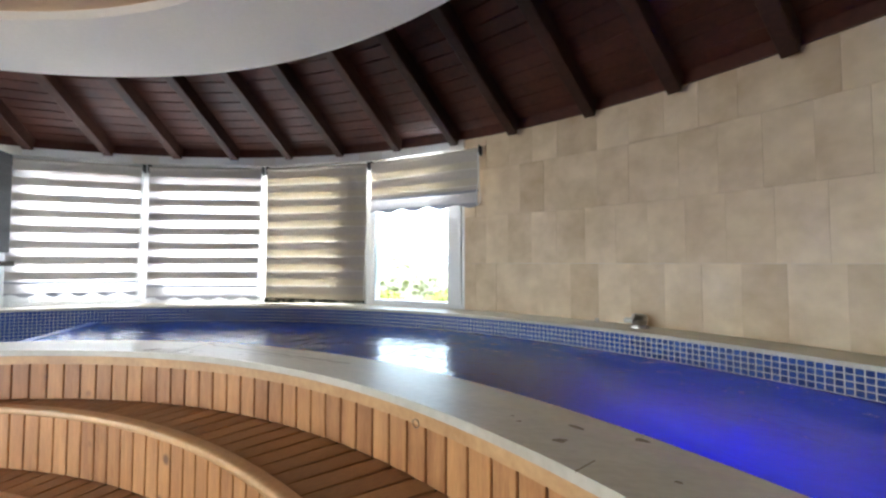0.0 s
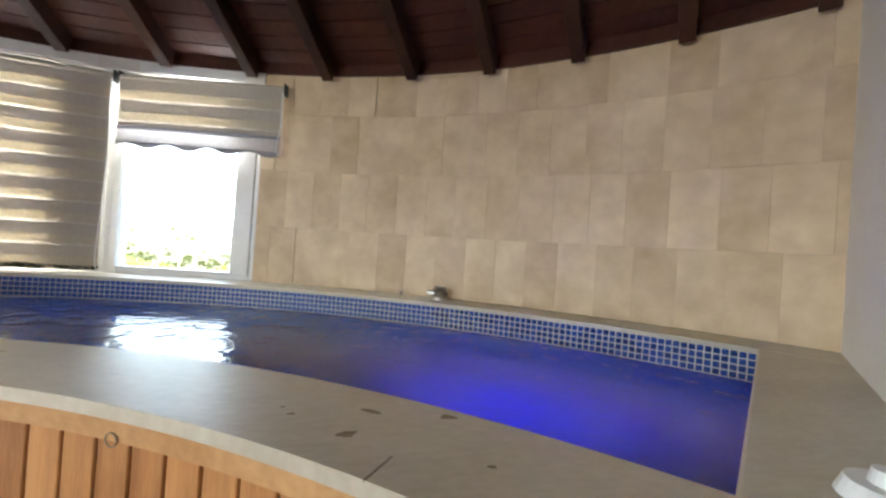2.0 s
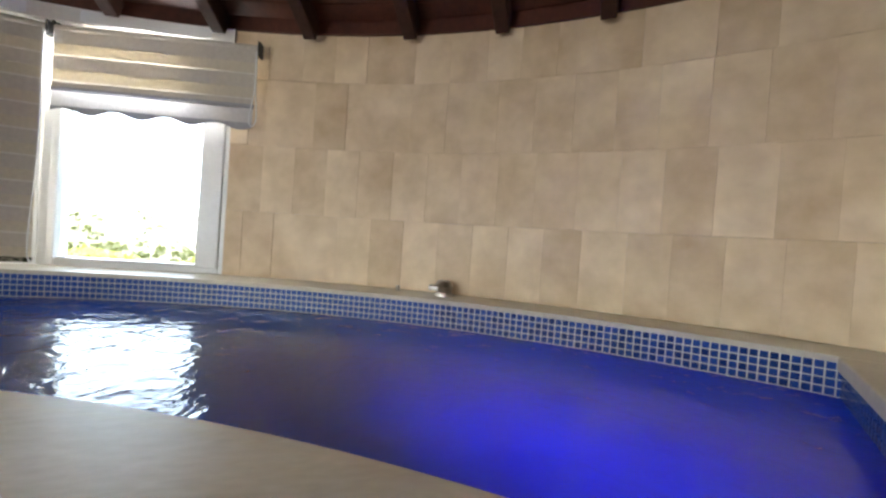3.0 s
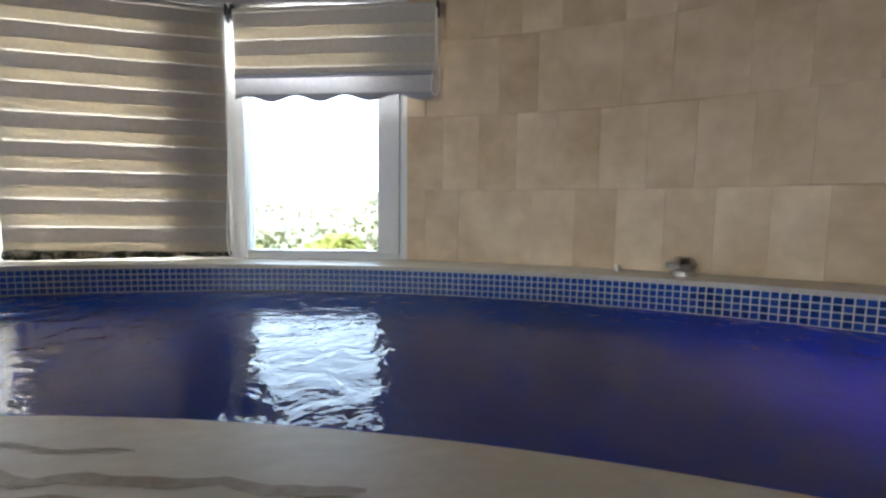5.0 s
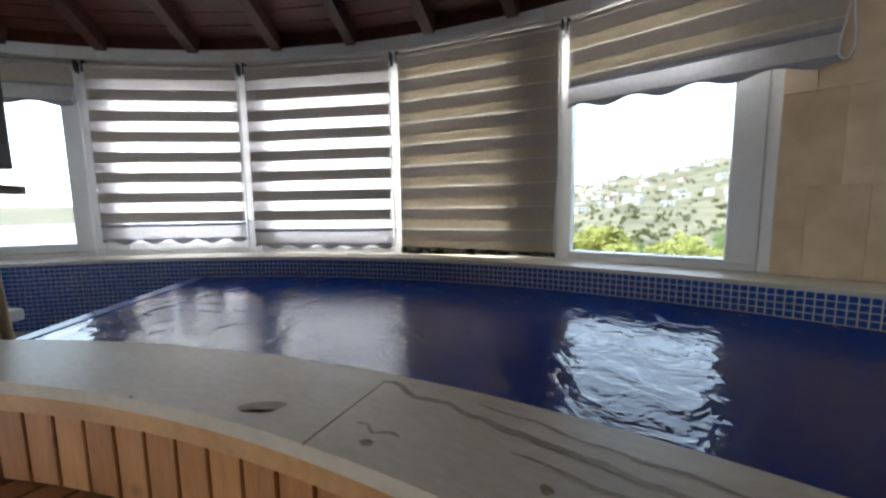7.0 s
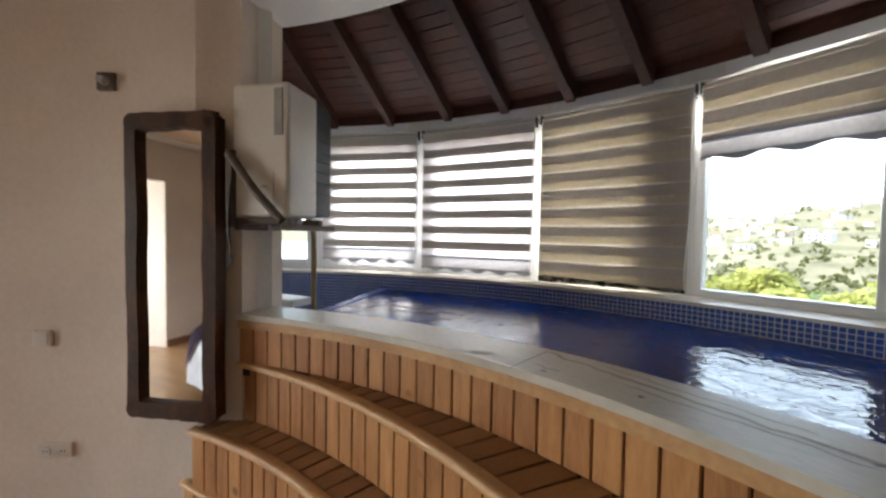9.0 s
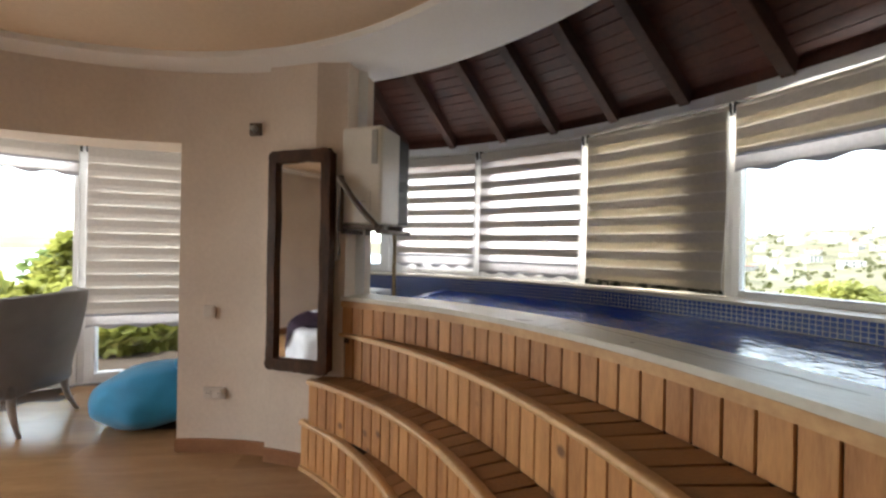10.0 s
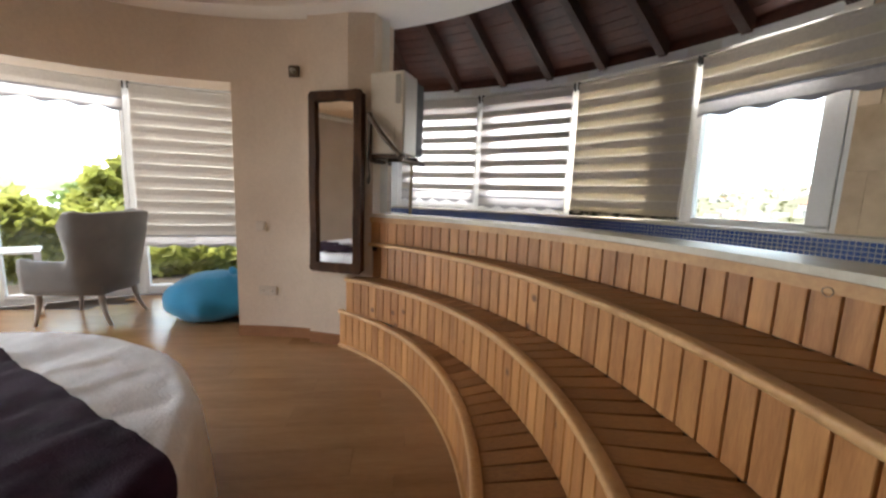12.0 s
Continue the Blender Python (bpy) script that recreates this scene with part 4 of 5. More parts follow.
def heater():
    """White boiler-like box on a dark shelf bracket at the wall's end."""
    n_ = Vector((math.cos(radians(36.0)), math.sin(radians(36.0)), 0))
    s_ = Vector((-n_.y, n_.x, 0))
    base = Vector((-1.150, 2.205, -0.035))
    m = Matrix(((n_.x, s_.x, 0, base.x), (n_.y, s_.y, 0, base.y), (0, 0, 1, base.z), (0, 0, 0, 1)))
    t = thing("heater_box", "white pool heater box on the wall's end", "heater", m=m)
    part("casing", box(0.275, 0.235, 0.58, Matrix.Translation((0.148, 0.118, 1.868)), 0.016, 3), OLD_PAINT, t, "cream enamelled casing")
    part("back_panel", box(0.21, 0.16, 0.55, Matrix.Translation((0.165, 0.318, 1.868)), 0.006), MATT_BLACK, t, "black rear grille")
    for i in range(9):
        part("fin", box(0.004, 0.14, 0.006, Matrix.Translation((0.2735, 0.318, 1.66 + i * 0.052)), 0.001, 1), MATT_BLACK, t)
    part("display_strip", box(0.040, 0.006, 0.20, Matrix.Translation((0.238, -0.001, 2.03)), 0.002), GREY_GRILLE, t, "grey plastic strip")
    part("badge", box(0.03, 0.004, 0.006, Matrix.Translation((0.165, -0.001, 1.71)), 0.001, 1), GREY_GRILLE, t)
    part("panel_groove", box(0.003, 0.003, 0.12, Matrix.Translation((0.215, 0.0, 1.71)), 0.0, 1), GREY_GRILLE, t)
    part("valve", box(0.05, 0.05, 0.03, Matrix.Translation((0.19, 0.205, 1.563)), 0.008), STEEL, t, "small steel pipe fitting")
    b = thing("heater_bracket", "dark rusty shelf bracket under the heater box", "bracket", m=m)
    part("shelf_bar", box(0.29, 0.035, 0.028, Matrix.Translation((0.148, 0.02, 1.560)), 0.003), BRACKET, b)
    part("shelf_bar", box(0.29, 0.035, 0.028, Matrix.Translation((0.148, 0.26, 1.560)), 0.003), BRACKET, b)
    part("shelf_bar", box(0.03, 0.42, 0.026, Matrix.Translation((0.278, 0.19, 1.5325)), 0.003), BRACKET, b)
    part("shelf_bar", box(0.03, 0.30, 0.026, Matrix.Translation((0.017, 0.165, 1.5325)), 0.003), BRACKET, b)
    part("wall_bar", box(0.03, 0.03, 0.34, Matrix.Translation((0.017, -0.018, 1.70)), 0.003), BRACKET, b)
    tube([(0.02, -0.034, 1.85), (0.14, -0.036, 1.70), (0.28, -0.034, 1.56)], 0.019, BRACKET, "strut", b, "diagonal strut", 4)
    h = thing("drain_hose", "tan hose hanging from the heater into the pool", "hose", m=m)
    tube([(0.19, 0.31, 1.58), (0.19, 0.35, 1.54), (0.178, 0.39, 1.42), (0.165, 0.41, 1.25), (0.15, 0.45, 0.95)], 0.014, PIPE, "hose", h)
    e = thing("electric_cord", "thin dark cord hanging below the heater bracket", "cord", m=m)
    tube([(0.03, -0.036, 1.72), (0.02, -0.036, 1.5), (0.03, -0.036, 1.42), (0.015, -0.03, 1.36), (0.03, -0.034, 1.38), (0.025, -0.03, 1.44)], 0.005, DARK_METAL, "cord", e)


heater()


def on_pillar(r, az, z, turn=0):
    """A pose on the round wall: x to the right seen from the room, y out of the room."""
    p = polar(ROOM, r, az, z)
    return Matrix.Translation(p) @ pose(0, 0, 0, 0, 0, az - 90)


def socket():
    t = thing("wall_socket", "cream double wall socket near the floor", "socket", m=on_pillar(2.583, 145.0, 0.40))
    part("plate", box(0.155, 0.012, 0.08, None, 0.006), SWITCH_PLATE, t)
    for x in (-0.038, 0.038):
        bm = bmesh.new()
        bmesh.ops.create_cone(bm, segments=20, radius1=0.021, radius2=0.021, depth=0.006, cap_ends=True, matrix=Matrix.Translation((x, -0.006, 0)) @ pose(0, 0, 0, 90, 0, 0))
        cup = part("insert", bm, SWITCH_PLATE, t)
        for dx in (-0.008, 0.008):
            bm = bmesh.new()
            bmesh.ops.create_cone(bm, segments=8, radius1=0.003, radius2=0.003, depth=0.004, cap_ends=True, matrix=Matrix.Translation((x + dx, -0.0095, 0)) @ pose(0, 0, 0, 90, 0, 0))
            part("hole", bm, GAP, cup)
    s = thing("light_switch", "cream light switch on the plastered pillar", "switch", m=on_pillar(2.583, 146, 0.95))
    part("plate", box(0.08, 0.012, 0.08, None, 0.006), SWITCH_PLATE, s)
    part("rocker", box(0.05, 0.004, 0.055, Matrix.Translation((0, -0.007, 0)) @ pose(0, 0, 0, 1.5, 0, 0), 0.0015), SWITCH_PLATE, s)
    j = thing("wall_lamp", "small square brown wall lamp without shade", "lamp", m=on_pillar(2.583, 139.3, 2.175))
    part("base", box(0.085, 0.02, 0.085, None, 0.006), BRACKET, j, "dark brown base plate")
    bm = bmesh.new()
    bmesh.ops.create_cone(bm, segments=18, radius1=0.022, radius2=0.016, depth=0.035, cap_ends=True, matrix=Matrix.Translation((0, -0.026, 0)) @ pose(0, 0, 0, 90, 0, 0))
    part("lampholder", bm, GREY_GRILLE, j)
    tube([(-0.02, -0.012, 0.03), (-0.01, -0.035, 0.015), (0.015, -0.03, -0.02)], 0.003, GAP, "wire", j)


socket()


def nozzle():
    """Squat steel water outlet on the ledge."""
    m = Matrix.Translation(polar(HALL, 4.60, 60.9, Z_COPE)) @ pose(0, 0, 0, 0, 0, 60.9 - 90)
    t = thing("water_outlet", "squat dull steel water outlet on the ledge", "water outlet", m=m)
    for nm, r1, r2, z0, z1 in (("foot", 0.055, 0.052, 0.0, 0.018), ("body", 0.04, 0.052, 0.0185, 0.055), ("cap", 0.054, 0.035, 0.0555, 0.085)):
        bm = bmesh.new()
        bmesh.ops.create_cone(bm, segments=28, radius1=r1, radius2=r2, depth=z1 - z0, cap_ends=True, matrix=Matrix.Translation((0, 0, (z0 + z1) / 2)))
        bmesh.ops.bevel(bm, geom=[e for e in bm.edges if len(e.link_faces) == 2 and e.calc_face_angle(0) > 0.6], offset=0.004, segments=2, affect="EDGES")
        part(nm, bm, STEEL, t)
    part("spout", box(0.06, 0.05, 0.03, Matrix.Translation((-0.045, -0.03, 0.045)), 0.008), STEEL, t)
    m2 = Matrix.Translation(polar(HALL, 4.62, 64.3, Z_COPE)) @ pose(0, 0, 0, 0, 0, 64.3 - 90)
    k = thing("ledge_plug", "small steel plug on the ledge", "plug", m=m2)
    bm = bmesh.new()
    bmesh.ops.create_cone(bm, segments=16, radius1=0.012, radius2=0.010, depth=0.03, cap_ends=True, matrix=Matrix.Translation((0, 0, 0.015)))
    part("pin", bm, STEEL, k)
    w = thing("skimmer_lid", "white plastic cap on the pool's end ledge", "cap", m=pose(2.49, 2.05, Z_COPE + 0.0, 0, 0, 20))
    bm = bmesh.new()
    bmesh.ops.create_cone(bm, segments=24, radius1=0.055, radius2=0.045, depth=0.025, cap_ends=True, matrix=Matrix.Translation((0, 0, 0.0125)))
    part("lid", bm, PVC, w)
    bm = bmesh.new()
    bmesh.ops.create_cone(bm, segments=18, radius1=0.022, radius2=0.018, depth=0.02, cap_ends=True, matrix=Matrix.Translation((0, 0, 0.0352)))
    part("knob", bm, PVC, w)


nozzle()

# pale slab at the pool's left end
slab = thing("white_slab", "white stone shelf at the end of the pool", "shelf", m=pose(-1.60, 2.60, 1.06, 0, 0, 24))
part("top", box(0.30, 0.17, 0.045, Matrix.Translation((0, 0, 0.004)), 0.010), PALE_BOX, slab)
part("support", box(0.20, 0.10, 0.64, Matrix.Translation((-0.02, 0.0, -0.3395))), BASIN, slab)

# underwater lamp
lamp_az = 53.5
lp = polar(ROOM, cope_out(lamp_az) + 0.012, lamp_az, 0.25)
fix = thing("pool_lamp", "round blue underwater lamp in the pool wall", "lamp", m=Matrix.Translation(lp) @ pose(0, 0, 0, 0, 0, lamp_az - 90))
bm = bmesh.new()
bmesh.ops.create_cone(bm, segments=28, radius1=0.11, radius2=0.10, depth=0.02, cap_ends=True, matrix=pose(0, 0, 0, 90, 0, 0))
part("rim", bm, STEEL, fix)
bm = bmesh.new()
bmesh.ops.create_cone(bm, segments=28, radius1=0.085, radius2=0.08, depth=0.012, cap_ends=True, matrix=Matrix.Translation((0, 0.015, 0)) @ pose(0, 0, 0, 90, 0, 0))
part("lens", bm, POOL_LAMP, fix, "glowing blue lens")
pl = new("pool_glow", bpy.data.lights.new("pool_glow", "SPOT"))
pl.data.energy, pl.data.color, pl.data.shadow_soft_size = 52, (0.012, 0.05, 1.0), 0.08
pl.data.spot_size, pl.data.spot_blend = radians(98), 1.0
pl.matrix_world = look(polar(ROOM, cope_out(lamp_az) + 0.03, lamp_az, 0.25), polar(ROOM, cope_out(lamp_az) + 0.9, lamp_az, 0.90))


# ---- furniture ----
def smooth01(a, b, x):
    k = min(1.0, max(0.0, (x - a) / (b - a)))
    return k * k * (3 - 2 * k)


def armchair():
    """Upholstered tub chair with a high curved back, low arms and four slim legs; it faces along x."""
    t = thing("armchair", "grey upholstered armchair with a curved high back", "armchair", m=pose(-3.10, 0.31, 0, 0, 0, 244))
    bm = bmesh.new()
    rows = []
    n = 48
    for i in range(n + 1):
        f = -1 + 2 * i / n
        s = abs(f) * 1.02
        if s < 0.62:
            ang = s / 0.62 * radians(96)
            px, py = -0.06 - 0.24 * math.cos(ang), 0.285 * math.sin(ang)
        else:
            k = (s - 0.62) / 0.40
            px, py = -0.035 + 0.36 * k, 0.285 + 0.022 * k - 0.03 * k * k
        side = -1 if f < 0 else 1
        rise = 1 - smooth01(0.45, 0.63, s)
        top = 0.585 + 0.435 * rise - 0.02 * (s / 0.4) ** 2 * (1 if s < 0.4 else 0) + (0.02 if s > 0.95 else 0)
        out = Vector((px + 0.06, py, 0)).normalized() if s < 0.62 else Vector((0, 1, 0))
        ring = []
        for z, off in ((0.30, -0.045), (0.30, 0.035), (0.42, 0.045), (0.60, 0.05), (0.8, 0.052), (1.0, 0.04), (1.02, 0.0), (1.0, -0.045), (0.8, -0.055), (0.60, -0.05), (0.42, -0.05)):
            zz = 0.30 + (z - 0.30) * (top - 0.30) / 0.72
            lean = 0.17 * max(0.0, zz - 0.42)
            wing = 0.05 * max(0.0, zz - 0.6) * smooth01(0.3, 0.5, s)
            p = Vector((px, py, 0)) + out * (off + lean * (0.4 + 0.6 * (1 - smooth01(0.45, 0.7, s))) + wing)
            p.x += 0.11 * smooth01(0.34, 0.56, s) * smooth01(0.62, 0.96, zz)
            ring.append(bm.verts.new((p.x, side * p.y, zz)))
        rows.append(ring)
    for p, q in zip(rows, rows[1:]):
        for k in range(11):
            bm.faces.new((p[k], p[(k + 1) % 11], q[(k + 1) % 11], q[k]))
    bm.faces.new(rows[0])
    bm.faces.new(rows[-1])
    part("backrest", bm, GREY_VELVET, t, smooth=True)
    part("seat_frame", box(0.56, 0.53, 0.11, Matrix.Translation((0.03, 0, 0.325)), 0.03, 3), GREY_VELVET, t, smooth=True)
    part("seat_cushion", box(0.52, 0.47, 0.12, Matrix.Translation((0.06, 0, 0.44)), 0.045, 4), GREY_VELVET, t, smooth=True)
    for x, y, dx, dy in ((0.27, 0.23, 0.03, 0.02), (0.27, -0.23, 0.03, -0.02), (-0.21, 0.22, -0.08, 0.03), (-0.21, -0.22, -0.08, -0.03)):
        bm = bmesh.new()
        rings = []
        for k in range(7):
            f = k / 6
            r = 0.027 - 0.014 * f
            cx, cy = x + dx * f * f, y + dy * f * f
            rings.append([bm.verts.new((cx + r * math.cos(j * math.pi / 4), cy + r * math.sin(j * math.pi / 4), 0.28 * (1 - f))) for j in range(8)])
        for p, q in zip(rings, rings[1:]):
            for j in range(8):
                bm.faces.new((p[j], p[(j + 1) % 8], q[(j + 1) % 8], q[j]))
        bm.faces.new(rings[0])
        bm.faces.new(rings[-1])
        part("leg", bm, GREY_LEG, t, smooth=True)


armchair()


def beanbag():
    t = thing("beanbag", "large turquoise beanbag slumped on the bay floor", "beanbag", m=pose(-2.68, 1.22, 0, 0, 0, 22))
    bm = bmesh.new()
    bmesh.ops.create_uvsphere(bm, u_segments=56, v_segments=32, radius=1.0)
    for v_ in bm.verts:
        p = v_.co.copy()
        k = 1 + 0.07 * noise.noise(p * 1.8 + Vector((3, 1, 2))) + 0.02 * noise.noise(p * 6)
        az_ = math.atan2(p.y, p.x)
        seam = 1 - 0.025 * abs(math.cos(3 * az_)) ** 12
        z = p.z * 0.24 * k
        x, y = p.x * 0.42 * k * seam, p.y * 0.38 * k * seam
        z = max(z, -0.20 + 0.008 * noise.noise(p * 5))
        z += 0.20
        z *= 0.88 * (1 + 0.42 * smooth01(-0.5, 0.6, x))
        v_.co = (x, y, z)
    part("sack", bm, BLUE_BAG, t, smooth=True)
    tube([(-0.50, 0.02, 0.10), (-0.2, 0.05, 0.325), (0.1, 0.06, 0.455), (0.40, 0.04, 0.44)], 0.004, BLUE_BAG, "seam", t)
    bm = bmesh.new()
    bmesh.ops.create_uvsphere(bm, u_segments=14, v_segments=8, radius=0.05, matrix=Matrix.Translation((0.34, 0.05, 0.49)) @ Matrix.Diagonal((1, 0.7, 0.8, 1)))
    part("gather", bm, BLUE_BAG, t, smooth=True)


beanbag()

BED_C, BED_R, BED_Z = Vector((-0.02, -0.20, 0)), 1.25, 0.50


def bed_point(x, y, lift):
    """A point on the covered bed: flat in the middle, rounded at the rim, hanging in folds outside."""
    r, a = math.hypot(x, y), math.atan2(y, x)
    edge = 0.07
    if r < BED_R - edge:
        z = BED_Z + 0.016 * noise.noise((x * 4, y * 4, 0)) + 0.010 * noise.noise((x * 11, y * 11, 5)) - 0.022 * max(0.0, 0.22 - abs(noise.noise((x * 3 + 0.6 * y, y * 5, 9))))
        rim = smooth01(BED_R - 0.5, BED_R - edge, r)
        z -= 0.030 * rim * max(0.0, 0.16 - abs(noise.noise((a * 7.0, r * 2.2, 4))))
        return Vector((x, y, z + lift))
    s = r - (BED_R - edge)
    quarter = edge * math.pi / 2
    if s < quarter:
        t = s / edge
        rr, z = BED_R - edge + (edge + lift) * math.sin(t), BED_Z - edge + (edge + lift) * math.cos(t)
    else:
        rr, z = BED_R + lift, BED_Z - edge - (s - quarter)
    fold = 0.022 * min(1.0, s / 0.3) * (math.sin(a * 17 + 2 * noise.noise((a * 2, 0, 0))) + 0.6 * noise.noise((a * 9, s * 3, 1)))
    rr += fold + 0.05 * min(1.0, max(0.0, s - 0.05))
    z += 0.010 * noise.noise((x * 4, y * 4, 0)) * max(0.0, 1 - s / 0.2)
    return Vector((rr * math.cos(a), rr * math.sin(a), max(z, 0.012)))


def bed():
    t = thing("round_bed", "large round bed with a white quilt", "bed", m=Matrix.Translation(BED_C))
    bm = bmesh.new()
    bmesh.ops.create_cone(bm, segments=64, radius1=1.12, radius2=1.12, depth=0.24, cap_ends=True, matrix=Matrix.Translation((0, 0, 0.13)))
    part("bed_base", bm, GREY_LEG, t)
    bm = bmesh.new()
    bmesh.ops.create_cone(bm, segments=64, radius1=1.17, radius2=1.15, depth=0.17, cap_ends=True, matrix=Matrix.Translation((0, 0, 0.336)))
    part("mattress", bm, LINEN, t)
    q = thing("quilt", "creased white quilt hanging over the round bed", "quilt", m=Matrix.Translation(BED_C))
    bm = bmesh.new()
    rows = []
    for i in range(1, 81):
        r = (BED_R + 0.40) * i / 80
        rows.append([bm.verts.new(bed_point(r * math.cos(2 * math.pi * j / 240), r * math.sin(2 * math.pi * j / 240), 0)) for j in range(240)])
    for p, s in zip(rows, rows[1:]):
        for j in range(240):
            bm.faces.new((p[j], p[(j + 1) % 240], s[(j + 1) % 240], s[j]))
    bm.faces.new(rows[0])
    part("cover", bm, LINEN, q, smooth=True)
    w = thing("bed_throw", "dark purple throw laid across the round bed", "throw", m=Matrix.Translation(BED_C))
    bm = bmesh.new()
    rows = []
    o = Vector((-0.51, 0.69, 0))
    d = Vector((1.09, 0.58, 0)).normalized()
    nrm = Vector((d.y, -d.x, 0))
    for i in range(34):
        row = []
        for j in range(90):
            c = o + nrm * (0.95 * i / 33 + 0.012 * noise.noise((j * 0.1, 0, 2))) + d * (-1.1 + 2.75 * j / 89)
            if c.length > BED_R + 0.36:
                c = c.normalized() * (BED_R + 0.36)
            crease = 0.009 * noise.noise((j * 0.5, i * 0.07, 7)) + 0.006 * abs(noise.noise((j * 0.16 + i * 0.1, i * 0.22, 3)))
            row.append(bm.verts.new(bed_point(c.x, c.y, 0.014 + crease)))
        rows.append(row)
    for p, s in zip(rows, rows[1:]):
        for j in range(89):
            bm.faces.new((p[j], p[j + 1], s[j + 1], s[j]))
    part("cloth", bm, PURPLE, w, smooth=True)


bed()


def pillow(x, y, turn, sx, sy, sz, mat, label, name="pillow", z=BED_Z + 0.03):
    t = thing(name, label, "pillow", m=pose(x, y, z, 0, 0, turn))
    bm = bmesh.new()
    bmesh.ops.create_cube(bm, size=2.0)
    bmesh.ops.subdivide_edges(bm, edges=bm.edges[:], cuts=9, use_grid_fill=True)
    for v_ in bm.verts:
        p = v_.co.copy()
        e = max(abs(p.x), abs(p.y))
        puff = (1 - min(1, abs(p.x)) ** 4) * (1 - min(1, abs(p.y)) ** 4)
        v_.co = (p.x * sx * (1 - 0.06 * (1 - abs(p.y))), p.y * sy * (1 - 0.06 * (1 - abs(p.x))), p.z * sz * (0.12 + 0.88 * puff) + sz * 0.9 + 0.01 * noise.noise(p * 3))
    part("cushion", bm, mat, t, smooth=True)


pillow(-0.62, -0.20, 30, 0.24, 0.16, 0.05, LINEN, "folded white towel on the purple throw", "folded_towel", BED_Z + 0.02)
pillow(0.45, -0.95, 70, 0.34, 0.24, 0.09, LINEN, "plump white pillow on the round bed")
pillow(0.05, -1.05, 100, 0.34, 0.24, 0.09, LINEN, "white pillow lying on the round bed")
pillow(0.55, -0.55, 40, 0.18, 0.18, 0.07, RED, "small red cushion on the round bed", "red_cushion")

# low white table in the bay
tb = thing("side_table", "small white side table beside the armchair", "table", m=pose(-3.55, -0.32, 0, 0, 0, 10))
part("tabletop", box(0.42, 0.42, 0.025, Matrix.Translation((0, 0, 0.60)), 0.006), PVC, tb)
for sx in (-1, 1):
    for sy in (-1, 1):
        part("leg", box(0.03, 0.03, 0.587, Matrix.Translation((sx * 0.18, sy * 0.18, 0.2935)), 0.004), PVC, tb)


# ---- outside ----
def leaf_cloud(centres, count, size, seed, flat=0.35):
    """Many small folded leaves round some centres (x, y, z, radius)."""
    rg = random.Random(seed)
    vs, fs = [], []
    for _ in range(count):
        cx, cy, cz, cr = rg.choice(centres)
        d = Vector((rg.gauss(0, 1), rg.gauss(0, 1), rg.gauss(0, 0.8))).normalized()
        p = Vector((cx, cy, cz)) + d * cr * (0.35 + 0.62 * math.sqrt(rg.random()))
        a = Vector((rg.gauss(0, 1), rg.gauss(0, 1), rg.gauss(0, 0.6))).normalized()
        b = a.orthogonal().normalized()
        c = a.cross(b)
        s = size * rg.uniform(0.6, 1.3)
        k = len(vs)
        vs += [p, p + a * s * 0.5 + b * s * flat + c * s * 0.1, p + a * s, p + a * s * 0.5 - b * s * flat + c * s * 0.1]
        fs += [(k, k + 1, k + 2), (k, k + 2, k + 3)]
    me = bpy.data.meshes.new("crown")
    me.from_pydata(vs, [], fs)
    return me


def shrub(name, x, y, ground, top, spread, seed, mat, label, count=2600, size=0.10, category="shrub"):
    rg = random.Random(seed)
    t = thing(name, label, category, m=pose(x, y, ground))
    h = top - ground
    cents = []
    for _ in range(13):
        a, r = rg.uniform(0, 2 * math.pi), spread * math.sqrt(rg.random()) * 0.75
        cents.append((r * math.cos(a), r * math.sin(a), h * rg.uniform(0.45, 0.88) - 0.15 * r, spread * rg.uniform(0.22, 0.42)))
    me = leaf_cloud(cents, count, size, seed + 1)
    me.materials.append(mat)
    crown = new("crown", me)
    crown.parent = t
    for i, (cx, cy, cz, cr) in enumerate(cents[:5]):
        tube([(0.03 * math.cos(i), 0.03 * math.sin(i), -0.3), (cx * 0.3, cy * 0.3, cz * 0.5), (cx, cy, cz)], 0.016 if i else 0.05, BARK, "trunk" if i == 0 else "limb", t, "", 4)
    return t


def hill_up(az):
    pts = [(-180, 0.4), (20, 3.0), (60, 6.2), (80, 5.6), (92, 3.6), (100, 2.4), (115, 1.2), (140, 0.5), (180, 0.4)]
    az = (az + 180) % 360 - 180
    for (a0, e0), (a1, e1) in zip(pts, pts[1:]):
        if a0 <= az <= a1:
            return e0 + (e1 - e0) * smooth01(a0, a1, az)
    return 0.4


def ground_z(r, az):
    near = -0.45 - 2.6 * smooth01(5.5, 12, r) - 14 * smooth01(12, 90, r)
    far = smooth01(150, 1100, r)
    rim = 1100 * math.tan(radians(hill_up(az))) + 18
    a = radians(az)
    nz = noise.fractal((r * math.cos(a) / 160, r * math.sin(a) / 160, 0.7), 1.0, 2.0, 4) * (0.3 + 9 * smooth01(60, 500, r))
    return near + far * rim + nz * (1 - smooth01(900, 1200, r) * 0.6)


